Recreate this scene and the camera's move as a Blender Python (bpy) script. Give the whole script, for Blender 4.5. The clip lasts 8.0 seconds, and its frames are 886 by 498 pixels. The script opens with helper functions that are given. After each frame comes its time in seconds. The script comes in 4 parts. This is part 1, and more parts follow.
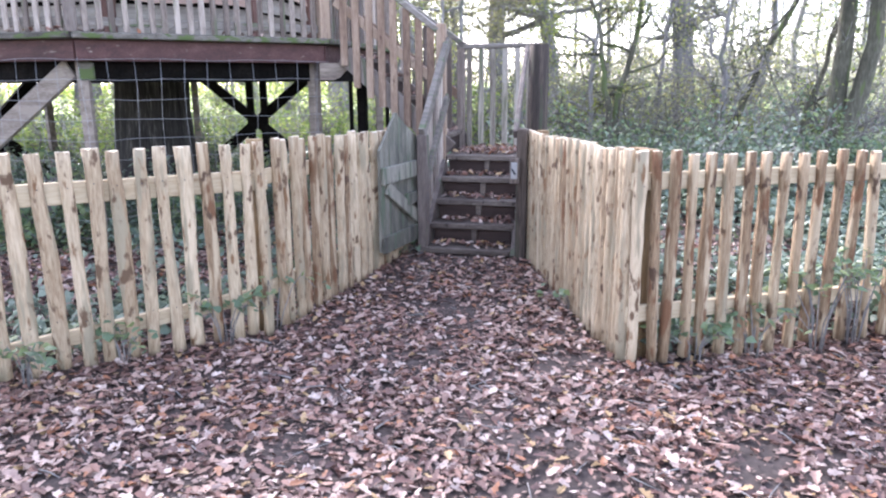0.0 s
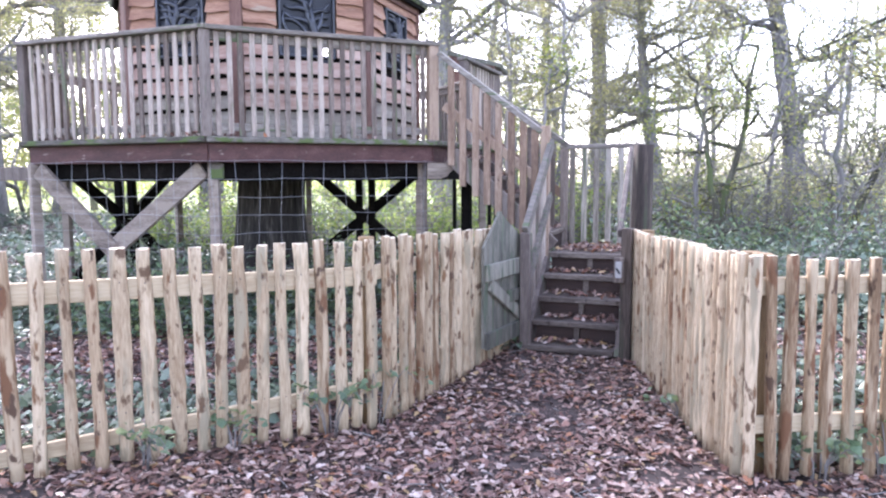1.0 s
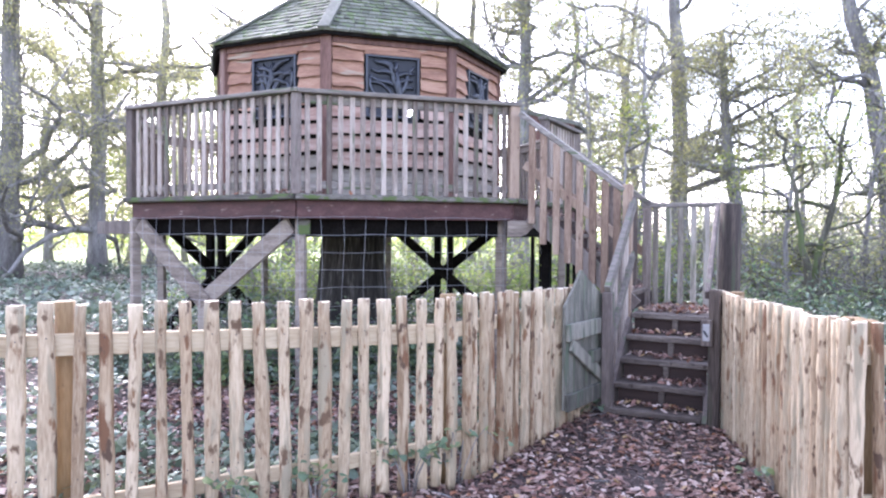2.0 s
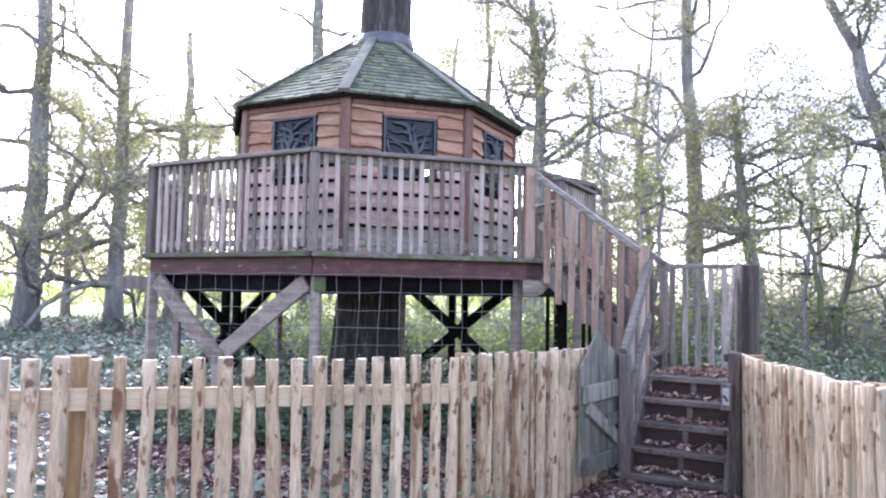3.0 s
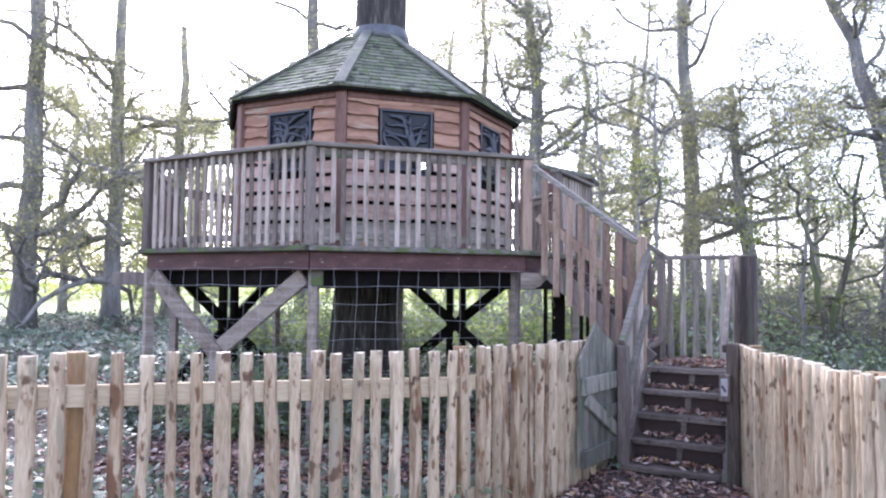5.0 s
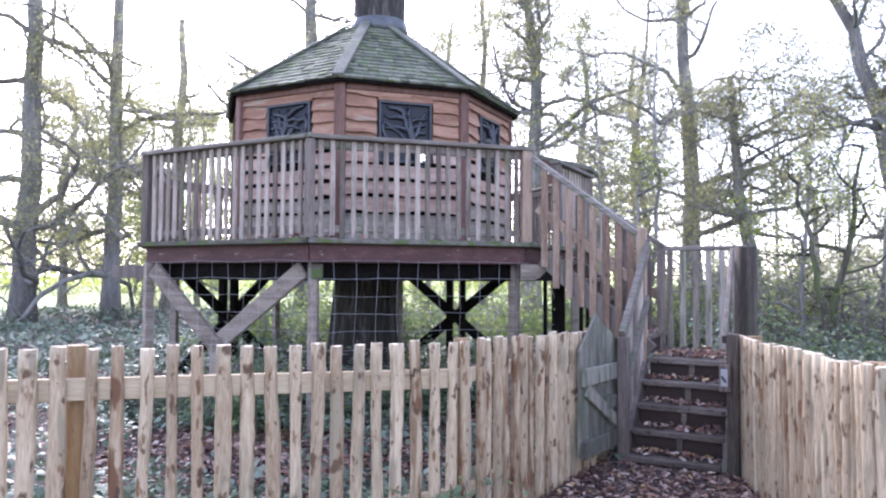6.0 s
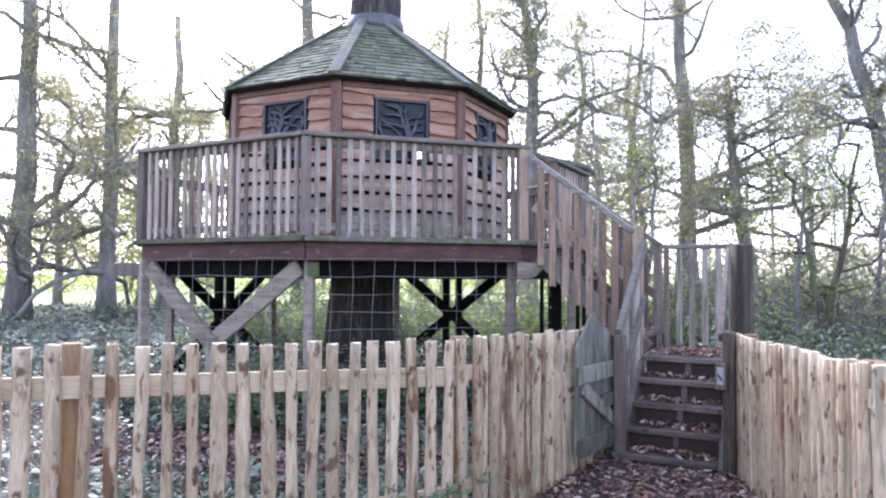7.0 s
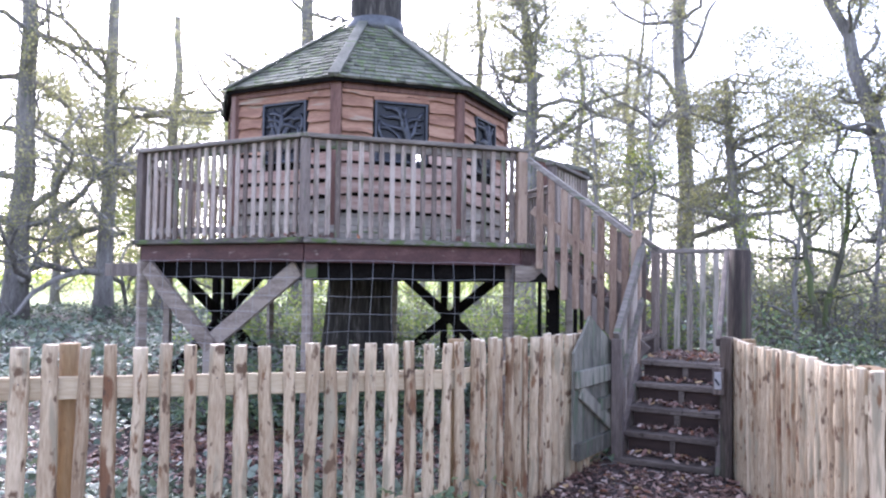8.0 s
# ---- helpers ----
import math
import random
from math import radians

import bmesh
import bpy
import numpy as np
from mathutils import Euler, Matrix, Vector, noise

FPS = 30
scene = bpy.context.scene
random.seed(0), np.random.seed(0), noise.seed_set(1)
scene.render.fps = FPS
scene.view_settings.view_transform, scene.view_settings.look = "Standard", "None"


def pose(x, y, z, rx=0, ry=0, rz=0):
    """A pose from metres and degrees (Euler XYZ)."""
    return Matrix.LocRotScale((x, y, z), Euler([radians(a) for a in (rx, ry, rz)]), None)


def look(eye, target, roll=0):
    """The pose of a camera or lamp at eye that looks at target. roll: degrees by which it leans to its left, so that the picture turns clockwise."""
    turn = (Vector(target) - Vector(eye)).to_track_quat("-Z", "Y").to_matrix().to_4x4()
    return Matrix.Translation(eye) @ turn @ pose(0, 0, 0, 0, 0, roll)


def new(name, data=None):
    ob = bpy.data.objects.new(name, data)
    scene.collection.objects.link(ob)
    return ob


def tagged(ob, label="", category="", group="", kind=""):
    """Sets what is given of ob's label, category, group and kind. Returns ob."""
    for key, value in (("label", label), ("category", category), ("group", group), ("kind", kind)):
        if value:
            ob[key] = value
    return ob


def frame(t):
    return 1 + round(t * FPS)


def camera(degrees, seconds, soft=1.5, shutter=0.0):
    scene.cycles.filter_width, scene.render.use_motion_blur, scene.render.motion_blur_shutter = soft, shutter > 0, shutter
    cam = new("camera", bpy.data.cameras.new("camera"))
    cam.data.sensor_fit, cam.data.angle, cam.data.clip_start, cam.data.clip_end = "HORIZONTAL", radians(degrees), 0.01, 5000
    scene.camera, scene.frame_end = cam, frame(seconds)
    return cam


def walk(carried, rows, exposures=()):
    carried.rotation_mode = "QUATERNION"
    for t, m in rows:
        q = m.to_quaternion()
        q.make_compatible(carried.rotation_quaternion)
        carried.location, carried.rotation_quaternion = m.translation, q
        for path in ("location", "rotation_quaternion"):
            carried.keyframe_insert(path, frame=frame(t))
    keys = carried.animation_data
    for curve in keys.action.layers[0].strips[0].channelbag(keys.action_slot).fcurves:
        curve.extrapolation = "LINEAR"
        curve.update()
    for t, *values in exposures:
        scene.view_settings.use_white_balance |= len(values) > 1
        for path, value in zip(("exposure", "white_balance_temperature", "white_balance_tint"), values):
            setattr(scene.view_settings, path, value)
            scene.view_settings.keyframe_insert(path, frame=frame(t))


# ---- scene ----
cam = camera(63.8, 8.0, 2.2)
ROWS = [
    (0.0, 0.098, 0.058, 1.491, -0.44, -13.20, 0.31),
    (0.5, 0.084, 0.031, 1.512, 2.52, -9.72, 0.37),
    (1.0, 0.059, 0.009, 1.537, 7.48, -5.79, 0.23),
    (1.5, 0.032, -0.003, 1.547, 11.13, -3.39, 0.16),
    (2.0, 0.016, -0.013, 1.552, 13.53, -1.32, -0.33),
    (2.2, 0.014, -0.014, 1.552, 14.18, -0.12, -0.52),
    (3.3, 0.008, -0.018, 1.552, 14.68, 3.72, -1.04),
    (3.5, 0.007, -0.018, 1.552, 14.43, 3.58, -1.06),
    (4.0, 0.002, -0.006, 1.554, 14.32, 2.92, -0.59),
    (4.5, 0.004, -0.004, 1.551, 14.43, 2.99, -0.57),
    (6.0, 0.001, 0.001, 1.548, 14.45, 2.23, -0.27),
    (6.5, -0.001, 0.007, 1.547, 14.13, 2.01, -0.32),
    (7.0, -0.001, 0.011, 1.547, 14.17, 2.08, -0.31),
    (7.5, -0.006, 0.005, 1.550, 14.26, 2.24, -0.67),
    (8.0, -0.005, 0.005, 1.550, 13.99, 2.27, -0.74),
]
walk(cam, [(t, pose(x, y, z, 90 + pitch, roll, yaw)) for t, x, y, z, yaw, pitch, roll in ROWS], ((0.0, 2.74, 5880, 21.0), (1.0, 2.81, 5810, 24.3), (2.0, 2.82, 5740, 25.0), (3.5, 2.41, 5690, 25.0), (8.0, 2.37, 5660, 25.2)))

# ---- world and sun ----
SUN_AZ, SUN_EL = -32.0, 32.0
world = bpy.data.worlds.new("sky")
scene.world = world
world.use_nodes = True
wn, wl = world.node_tree.nodes, world.node_tree.links
sky = wn.new("ShaderNodeTexSky")
sky.sky_type, sky.sun_disc = "NISHITA", False
sky.sun_elevation, sky.sun_rotation = radians(SUN_EL), radians(SUN_AZ)
sky.air_density, sky.dust_density, sky.ozone_density = 1.0, 2.0, 1.0
hazed = wn.new("ShaderNodeHueSaturation")
hazed.inputs["Saturation"].default_value = 0.55
wl.new(sky.outputs[0], hazed.inputs["Color"])
wl.new(hazed.outputs[0], wn["Background"].inputs["Color"])
wn["Background"].inputs["Strength"].default_value = 0.15
sun = new("sun", bpy.data.lights.new("sun", "SUN"))
sun.data.energy, sun.data.angle, sun.data.color = 2.4, radians(20), (1.0, 0.94, 0.85)
sun.matrix_world = look((60 * math.sin(radians(SUN_AZ)), 60 * math.cos(radians(SUN_AZ)), 60 * math.tan(radians(SUN_EL))), (0, 0, 0))

# ---- materials ----


def material(name, colors, scale=(1, 1, 1), rough=0.85, bump=0.3, fine=40.0, coarse=3.0, metal=0.0, spots=None, spot_scale=4.0, spot_cut=0.62, island=False, moss=None, moss_cut=0.55, vary_by=0.16, spec=0.5, knot=0.0, flecks=None, fleck_cut=0.66, fleck_scale=2.6, fine_share=0.45):
    """Two-scale noise through a colour ramp, with grain stretched by scale, spots of another colour and bump."""
    m = bpy.data.materials.new(name)
    m.use_nodes = True
    n, l = m.node_tree.nodes, m.node_tree.links
    bsdf = n["Principled BSDF"]
    bsdf.inputs["Roughness"].default_value, bsdf.inputs["Metallic"].default_value = rough, metal
    co = n.new("ShaderNodeTexCoord")
    rnd = n.new("ShaderNodeNewGeometry") if island else n.new("ShaderNodeObjectInfo")
    rnd_out = rnd.outputs["Random Per Island"] if island else rnd.outputs["Random"]
    off = n.new("ShaderNodeMath")
    off.operation, off.inputs[1].default_value = "MULTIPLY", 37.0
    l.new(rnd_out, off.inputs[0])
    mp = n.new("ShaderNodeMapping")
    mp.inputs["Scale"].default_value = scale
    comb = n.new("ShaderNodeCombineXYZ")
    for i in range(3):
        l.new(off.outputs[0], comb.inputs[i])
    l.new(co.outputs["Object"], mp.inputs["Vector"])
    l.new(comb.outputs[0], mp.inputs["Location"])
    big, small = n.new("ShaderNodeTexNoise"), n.new("ShaderNodeTexNoise")
    big.inputs["Scale"].default_value, small.inputs["Scale"].default_value = coarse, fine
    big.inputs["Detail"].default_value, small.inputs["Detail"].default_value = 4, 6
    for t in (big, small):
        l.new(mp.outputs[0], t.inputs["Vector"])
    mix = n.new("ShaderNodeMix")
    mix.data_type = "FLOAT"
    mix.inputs[0].default_value = fine_share
    l.new(big.outputs[0], mix.inputs[2])
    l.new(small.outputs[0], mix.inputs[3])
    vary = n.new("ShaderNodeMath")
    vary.operation, vary.inputs[1].default_value, vary.inputs[2].default_value = "MULTIPLY_ADD", vary_by, -vary_by / 2
    bsdf.inputs["Specular IOR Level"].default_value = spec
    l.new(rnd_out, vary.inputs[0])
    tot = n.new("ShaderNodeMath")
    l.new(mix.outputs[0], tot.inputs[0])
    l.new(vary.outputs[0], tot.inputs[1])
    ramp = n.new("ShaderNodeValToRGB")
    e = ramp.color_ramp.elements
    while len(e) < len(colors):
        e.new(0.5)
    for i, c in enumerate(colors):
        e[i].position = 0.32 + 0.36 * i / max(1, len(colors) - 1)
        e[i].color = (*c, 1)
    l.new(tot.outputs[0], ramp.inputs[0])
    col = ramp.outputs[0]
    knots = n.new("ShaderNodeMapping")
    knots.inputs["Scale"].default_value = [max(v, max(scale) * knot) for v in scale]
    l.new(co.outputs["Object"], knots.inputs["Vector"])
    l.new(comb.outputs[0], knots.inputs["Location"])
    even = n.new("ShaderNodeMapping")
    even.inputs["Scale"].default_value = [max(scale), max(scale), max(scale) * 0.6]
    l.new(co.outputs["Object"], even.inputs["Vector"])
    l.new(comb.outputs[0], even.inputs["Location"])
    for extra, cut, sc, at in ((moss, moss_cut, 1.6, mp), (spots, spot_cut, spot_scale, knots), (flecks, fleck_cut, fleck_scale, even)):
        if extra is None:
            continue
        sp = n.new("ShaderNodeTexNoise")
        sp.inputs["Scale"].default_value, sp.inputs["Detail"].default_value = sc, 5
        l.new(at.outputs[0], sp.inputs["Vector"])
        r2 = n.new("ShaderNodeValToRGB")
        r2.color_ramp.elements[0].position, r2.color_ramp.elements[1].position = cut, cut + 0.07
        l.new(sp.outputs[0], r2.inputs[0])
        m2 = n.new("ShaderNodeMix")
        m2.data_type = "RGBA"
        m2.inputs[7].default_value = (*extra, 1)
        l.new(r2.outputs[0], m2.inputs[0])
        l.new(col, m2.inputs[6])
        col = m2.outputs[2]
    l.new(col, bsdf.inputs["Base Color"])
    if bump:
        b = n.new("ShaderNodeBump")
        b.inputs["Strength"].default_value, b.inputs["Distance"].default_value = bump, 0.01
        l.new(small.outputs[0], b.inputs["Height"])
        l.new(b.outputs[0], bsdf.inputs["Normal"])
    return m


PALE = material("peeled_chestnut", [(0.260, 0.182, 0.108), (0.416, 0.325, 0.213), (0.562, 0.455, 0.316)], (10, 10, 1.3), 0.8, 1.0, 12, 2.0, spots=(0.182, 0.098, 0.046), spot_scale=2.0, spot_cut=0.61, moss=(0.296, 0.250, 0.168), moss_cut=0.54, vary_by=0.26, knot=0.35, flecks=(0.120, 0.072, 0.040), fleck_cut=0.592, fleck_scale=1.7, fine_share=0.55)
BARKPALE = material("half_barked_chestnut", [(0.163, 0.100, 0.054), (0.291, 0.207, 0.125), (0.428, 0.325, 0.210)], (10, 10, 1.2), 0.85, 0.9, 12, 2.2, spots=(0.153, 0.076, 0.037), spot_scale=1.5, spot_cut=0.565, moss=(0.439, 0.350, 0.235), moss_cut=0.54, vary_by=0.3, knot=0.35, flecks=(0.082, 0.048, 0.029), fleck_cut=0.60, fleck_scale=1.7, fine_share=0.55)
RAIL = material("sawn_softwood", [(0.316, 0.240, 0.150), (0.439, 0.352, 0.230), (0.530, 0.445, 0.305)], (1, 8, 8), 0.8, 0.3, 12, 1.5, spots=(0.224, 0.130, 0.061), spot_scale=1.2, spot_cut=0.68)
# Post brown is deepened to include the shade behind the pales.
POST = material("shaded_tanalised_post", [(0.125, 0.075, 0.032), (0.205, 0.132, 0.06), (0.28, 0.195, 0.10)], (9, 9, 1), 0.8, 0.4, 14, 2, flecks=(0.09, 0.05, 0.025), fleck_cut=0.66, fleck_scale=1.5)
CUT = material("cut_wood", [(0.5, 0.42, 0.31), (0.62, 0.54, 0.42)], (1, 1, 1), 0.85, 0.2, 60, 8)
GREY = material("weathered_timber", [(0.10, 0.078, 0.066), (0.225, 0.185, 0.158), (0.40, 0.345, 0.30)], (12, 12, 1.2), 0.85, 0.4, 14, 2, moss=(0.11, 0.12, 0.075), moss_cut=0.6, vary_by=0.4)
GREYX = material("weathered_board", [(0.085, 0.075, 0.065), (0.17, 0.15, 0.13), (0.28, 0.255, 0.23)], (1.2, 12, 12), 0.85, 0.35, 14, 2, moss=(0.09, 0.115, 0.06), moss_cut=0.58)
GATE = material("greenish_gate_board", [(0.06, 0.06, 0.05), (0.15, 0.145, 0.118), (0.27, 0.26, 0.215)], (10, 10, 1.2), 0.85, 0.6, 14, 2, moss=(0.10, 0.125, 0.085), moss_cut=0.55, vary_by=0.3)
STAIN = material("stained_baluster", [(0.115, 0.072, 0.05), (0.225, 0.152, 0.108), (0.35, 0.262, 0.195)], (10, 10, 1.2), 0.8, 0.4, 14, 2, vary_by=0.3, flecks=(0.09, 0.05, 0.035), fleck_cut=0.66, fleck_scale=1.5)
FASCIA = material("red_brown_fascia", [(0.036, 0.014, 0.0125), (0.07, 0.027, 0.025), (0.11, 0.054, 0.05)], (1, 8, 8), 0.7, 0.3, 12, 1.4, spots=(0.24, 0.2, 0.17), spot_scale=2.6, spot_cut=0.645)
# Shade put into the timber colour: near-black for parts that get little light.
DARK = material("shade_black_timber", [(0.003, 0.0026, 0.0026), (0.007, 0.006, 0.0055), (0.016, 0.0135, 0.012)], (4, 4, 4), 0.9, 0.3, 12, 2, spec=0.1)
BRACE = material("brown_brace", [(0.10, 0.077, 0.062), (0.21, 0.172, 0.142), (0.32, 0.28, 0.24)], (1.2, 10, 10), 0.85, 0.4, 12, 1.6, moss=(0.26, 0.22, 0.18), moss_cut=0.57)
CLAD = material("waney_cladding", [(0.165, 0.08, 0.052), (0.28, 0.15, 0.098), (0.40, 0.245, 0.17)], (1.2, 9, 9), 0.75, 0.3, 10, 1.5, moss=(0.30, 0.24, 0.18), moss_cut=0.6)
CLADMID = material("faded_cladding", [(0.22, 0.125, 0.09), (0.34, 0.225, 0.175), (0.44, 0.33, 0.27)], (1.2, 9, 9), 0.8, 0.3, 10, 1.5)
CLADLOW = material("greyed_cladding", [(0.15, 0.125, 0.10), (0.24, 0.21, 0.17), (0.32, 0.295, 0.25)], (1.2, 9, 9), 0.8, 0.3, 10, 1.5)
TRIM = material("brown_trim", [(0.07, 0.032, 0.024), (0.125, 0.062, 0.047), (0.18, 0.10, 0.078)], (9, 9, 1.2), 0.75, 0.3, 12, 1.5)
SHINGLE = material("mossy_shingle", [(0.05, 0.054, 0.038), (0.122, 0.13, 0.095), (0.22, 0.218, 0.172)], (6, 6, 6), 0.9, 0.6, 12, 1.6, moss=(0.10, 0.135, 0.052), moss_cut=0.53, vary_by=0.3)
HIP = material("grey_hip_board", [(0.085, 0.088, 0.068), (0.14, 0.143, 0.115), (0.21, 0.21, 0.175)], (3, 3, 3), 0.85, 0.3, 12, 1.5, moss=(0.10, 0.13, 0.06), moss_cut=0.58)
GLASS = material("dark_window", [(0.014, 0.016, 0.022), (0.03, 0.033, 0.043)], (1, 1, 1), 0.4, 0.05, 12, 2, spec=0.2)
IRON = material("blue_black_ironwork", [(0.022, 0.024, 0.03), (0.06, 0.066, 0.082)], (1, 1, 1), 0.4, 0.1, 30, 4, metal=0.4)
WIRE = material("galvanised_wire", [(0.25, 0.25, 0.26), (0.36, 0.36, 0.37)], (1, 1, 1), 0.45, 0.0, 40, 5, metal=0.7)
BARK = material("oak_bark", [(0.10, 0.092, 0.09), (0.205, 0.195, 0.19), (0.33, 0.318, 0.31)], (5, 5, 1.0), 0.95, 0.8, 7, 1.2, moss=(0.12, 0.135, 0.095), moss_cut=0.6)
# Bark darkened all over to carry the shade beneath the deck.
HOSTBARK = material("ridged_shaded_bark", [(0.011, 0.010, 0.009), (0.046, 0.041, 0.037), (0.20, 0.182, 0.162)], (9, 9, 0.7), 0.9, 1.0, 7, 1.6)
LOG = material("stripped_log", [(0.014, 0.011, 0.009), (0.048, 0.035, 0.028), (0.13, 0.10, 0.078)], (12, 12, 0.8), 0.9, 1.0, 9, 1.8, moss=(0.05, 0.054, 0.034), moss_cut=0.57)
POSTDK = material("dark_grey_post", [(0.06, 0.047, 0.042), (0.125, 0.10, 0.088), (0.2, 0.17, 0.15)], (9, 9, 1.1), 0.85, 0.4, 14, 2, moss=(0.085, 0.095, 0.06), moss_cut=0.6)
EDGE = material("mossy_edge_board", [(0.045, 0.04, 0.033), (0.10, 0.09, 0.076), (0.18, 0.165, 0.145)], (1.2, 12, 12), 0.9, 0.4, 14, 2, moss=(0.075, 0.105, 0.035), moss_cut=0.52)
STEP = material("worn_step", [(0.045, 0.034, 0.028), (0.105, 0.083, 0.07), (0.22, 0.185, 0.155)], (1.2, 9, 9), 0.85, 0.5, 14, 1.6, flecks=(0.04, 0.028, 0.023), fleck_cut=0.62)
RISER = material("dark_brown_riser", [(0.022, 0.013, 0.011), (0.05, 0.03, 0.025)], (1, 8, 8), 0.85, 0.3, 12, 1.6)
# Lighter copy of GREY: the backlight on the landing balusters is in the colour.
PALEGREY = material("backlit_pale_baluster", [(0.15, 0.13, 0.105), (0.31, 0.28, 0.235), (0.46, 0.425, 0.37)], (12, 12, 1.2), 0.85, 0.4, 14, 2, moss=(0.16, 0.17, 0.11), moss_cut=0.58, vary_by=0.35)
MOSSBARK = material("mossy_dark_bark", [(0.04, 0.038, 0.028), (0.095, 0.09, 0.066), (0.18, 0.17, 0.13)], (5, 5, 1.2), 0.95, 0.8, 8, 1.4, moss=(0.10, 0.125, 0.05), moss_cut=0.55)
LEAD = material("grey_flashing", [(0.05, 0.054, 0.06), (0.12, 0.128, 0.14)], (3, 3, 3), 0.5, 0.2, 12, 2, metal=0.3)

# ---- mesh helpers ----
rng = random.Random(7)


def mesh_of(name, bm, mats):
    me = bpy.data.meshes.new(name)
    bm.to_mesh(me)
    bm.free()
    for mt in mats if isinstance(mats, (list, tuple)) else [mats]:
        me.materials.append(mt)
    return me


def part(name, bm, mat, parent, label="", m=None):
    """One mesh object under a thing or under a part. bm may be a finished mesh, to be shared."""
    ob = new(name, mesh_of(name, bm, mat) if isinstance(bm, bmesh.types.BMesh) else bm)
    ob.parent = parent
    if m is not None:
        ob.matrix_basis = m
    return tagged(ob, label)


def thing(name, m, label, category, group="", kind=""):
    ob = new(name)
    ob.empty_display_size = 0.1
    ob.matrix_basis = m
    return tagged(ob, label, category, group, kind)


def box(bm, x0, x1, y0, y1, z0, z1, bevel=0.004):
    vs = [bm.verts.new(v) for v in ((x0, y0, z0), (x1, y0, z0), (x1, y1, z0), (x0, y1, z0), (x0, y0, z1), (x1, y0, z1), (x1, y1, z1), (x0, y1, z1))]
    fs = [bm.faces.new([vs[i] for i in f]) for f in ((3, 2, 1, 0), (4, 5, 6, 7), (0, 1, 5, 4), (1, 2, 6, 5), (2, 3, 7, 6), (3, 0, 4, 7))]
    if bevel:
        bmesh.ops.bevel(bm, geom=list({e for f in fs for e in f.edges}), offset=bevel, segments=1, affect="EDGES")
    return bm


def bar(bm, p, q, w, h, bevel=0.004):
    """A plank from p to q: w across it level, h across it upwards."""
    p, q = Vector(p), Vector(q)
    d = (q - p).normalized()
    side = d.cross(Vector((0, 0, 1)))
    side = side.normalized() if side.length > 1e-4 else Vector((1, 0, 0))
    up = side.cross(d)
    vs = [bm.verts.new(e + side * (w / 2 * a) + up * (h / 2 * b)) for e in (p, q) for a, b in ((-1, -1), (1, -1), (1, 1), (-1, 1))]
    fs = [bm.faces.new([vs[i] for i in f]) for f in ((0, 1, 2, 3), (7, 6, 5, 4), (0, 4, 5, 1), (1, 5, 6, 2), (2, 6, 7, 3), (3, 7, 4, 0))]
    bmesh.ops.recalc_face_normals(bm, faces=fs)
    if bevel:
        bmesh.ops.bevel(bm, geom=list({e for f in fs for e in f.edges}), offset=bevel, segments=1, affect="EDGES")
    return bm


def tube(bm, pts, radii, sides=8, rough=0.0, r=rng, cap=True):
    """A tapered tube through pts."""
    rings = []
    for i, (p, rad) in enumerate(zip(pts, radii)):
        a, b = Vector(pts[max(0, i - 1)]), Vector(pts[min(len(pts) - 1, i + 1)])
        d = (b - a).normalized()
        s = d.cross(Vector((0.31, 0.95, 0.05))).normalized()
        t = d.cross(s)
        ring = []
        for k in range(sides):
            an = 2 * math.pi * k / sides
            rr = rad * (1 + r.uniform(-rough, rough))
            ring.append(bm.verts.new(Vector(p) + s * (rr * math.cos(an)) + t * (rr * math.sin(an))))
        rings.append(ring)
    for r0, r1 in zip(rings, rings[1:]):
        for k in range(sides):
            f = bm.faces.new((r0[k], r0[(k + 1) % sides], r1[(k + 1) % sides], r1[k]))
            f.smooth = True
    if cap:
        bm.faces.new(rings[-1])
        bm.faces.new(rings[0][::-1])
    return bm


def new_bm():
    return bmesh.new()


# ---- ground ----
def ground_z(x, y):
    d = math.hypot(x, y)
    v = min(1.0, max(0.0, (y - 4.0) / 1.8))
    near = 0.075 * v * v * (3 - 2 * v) + 0.025 * noise.noise((x * 0.9, y * 0.9, 0)) + 0.012 * noise.noise((x * 4, y * 4, 3))
    return near - 0.02 + 0.25 * min(1.0, max(0.0, (d - 12) / 60)) * (1 + noise.noise((x * 0.05, y * 0.05, 8)))


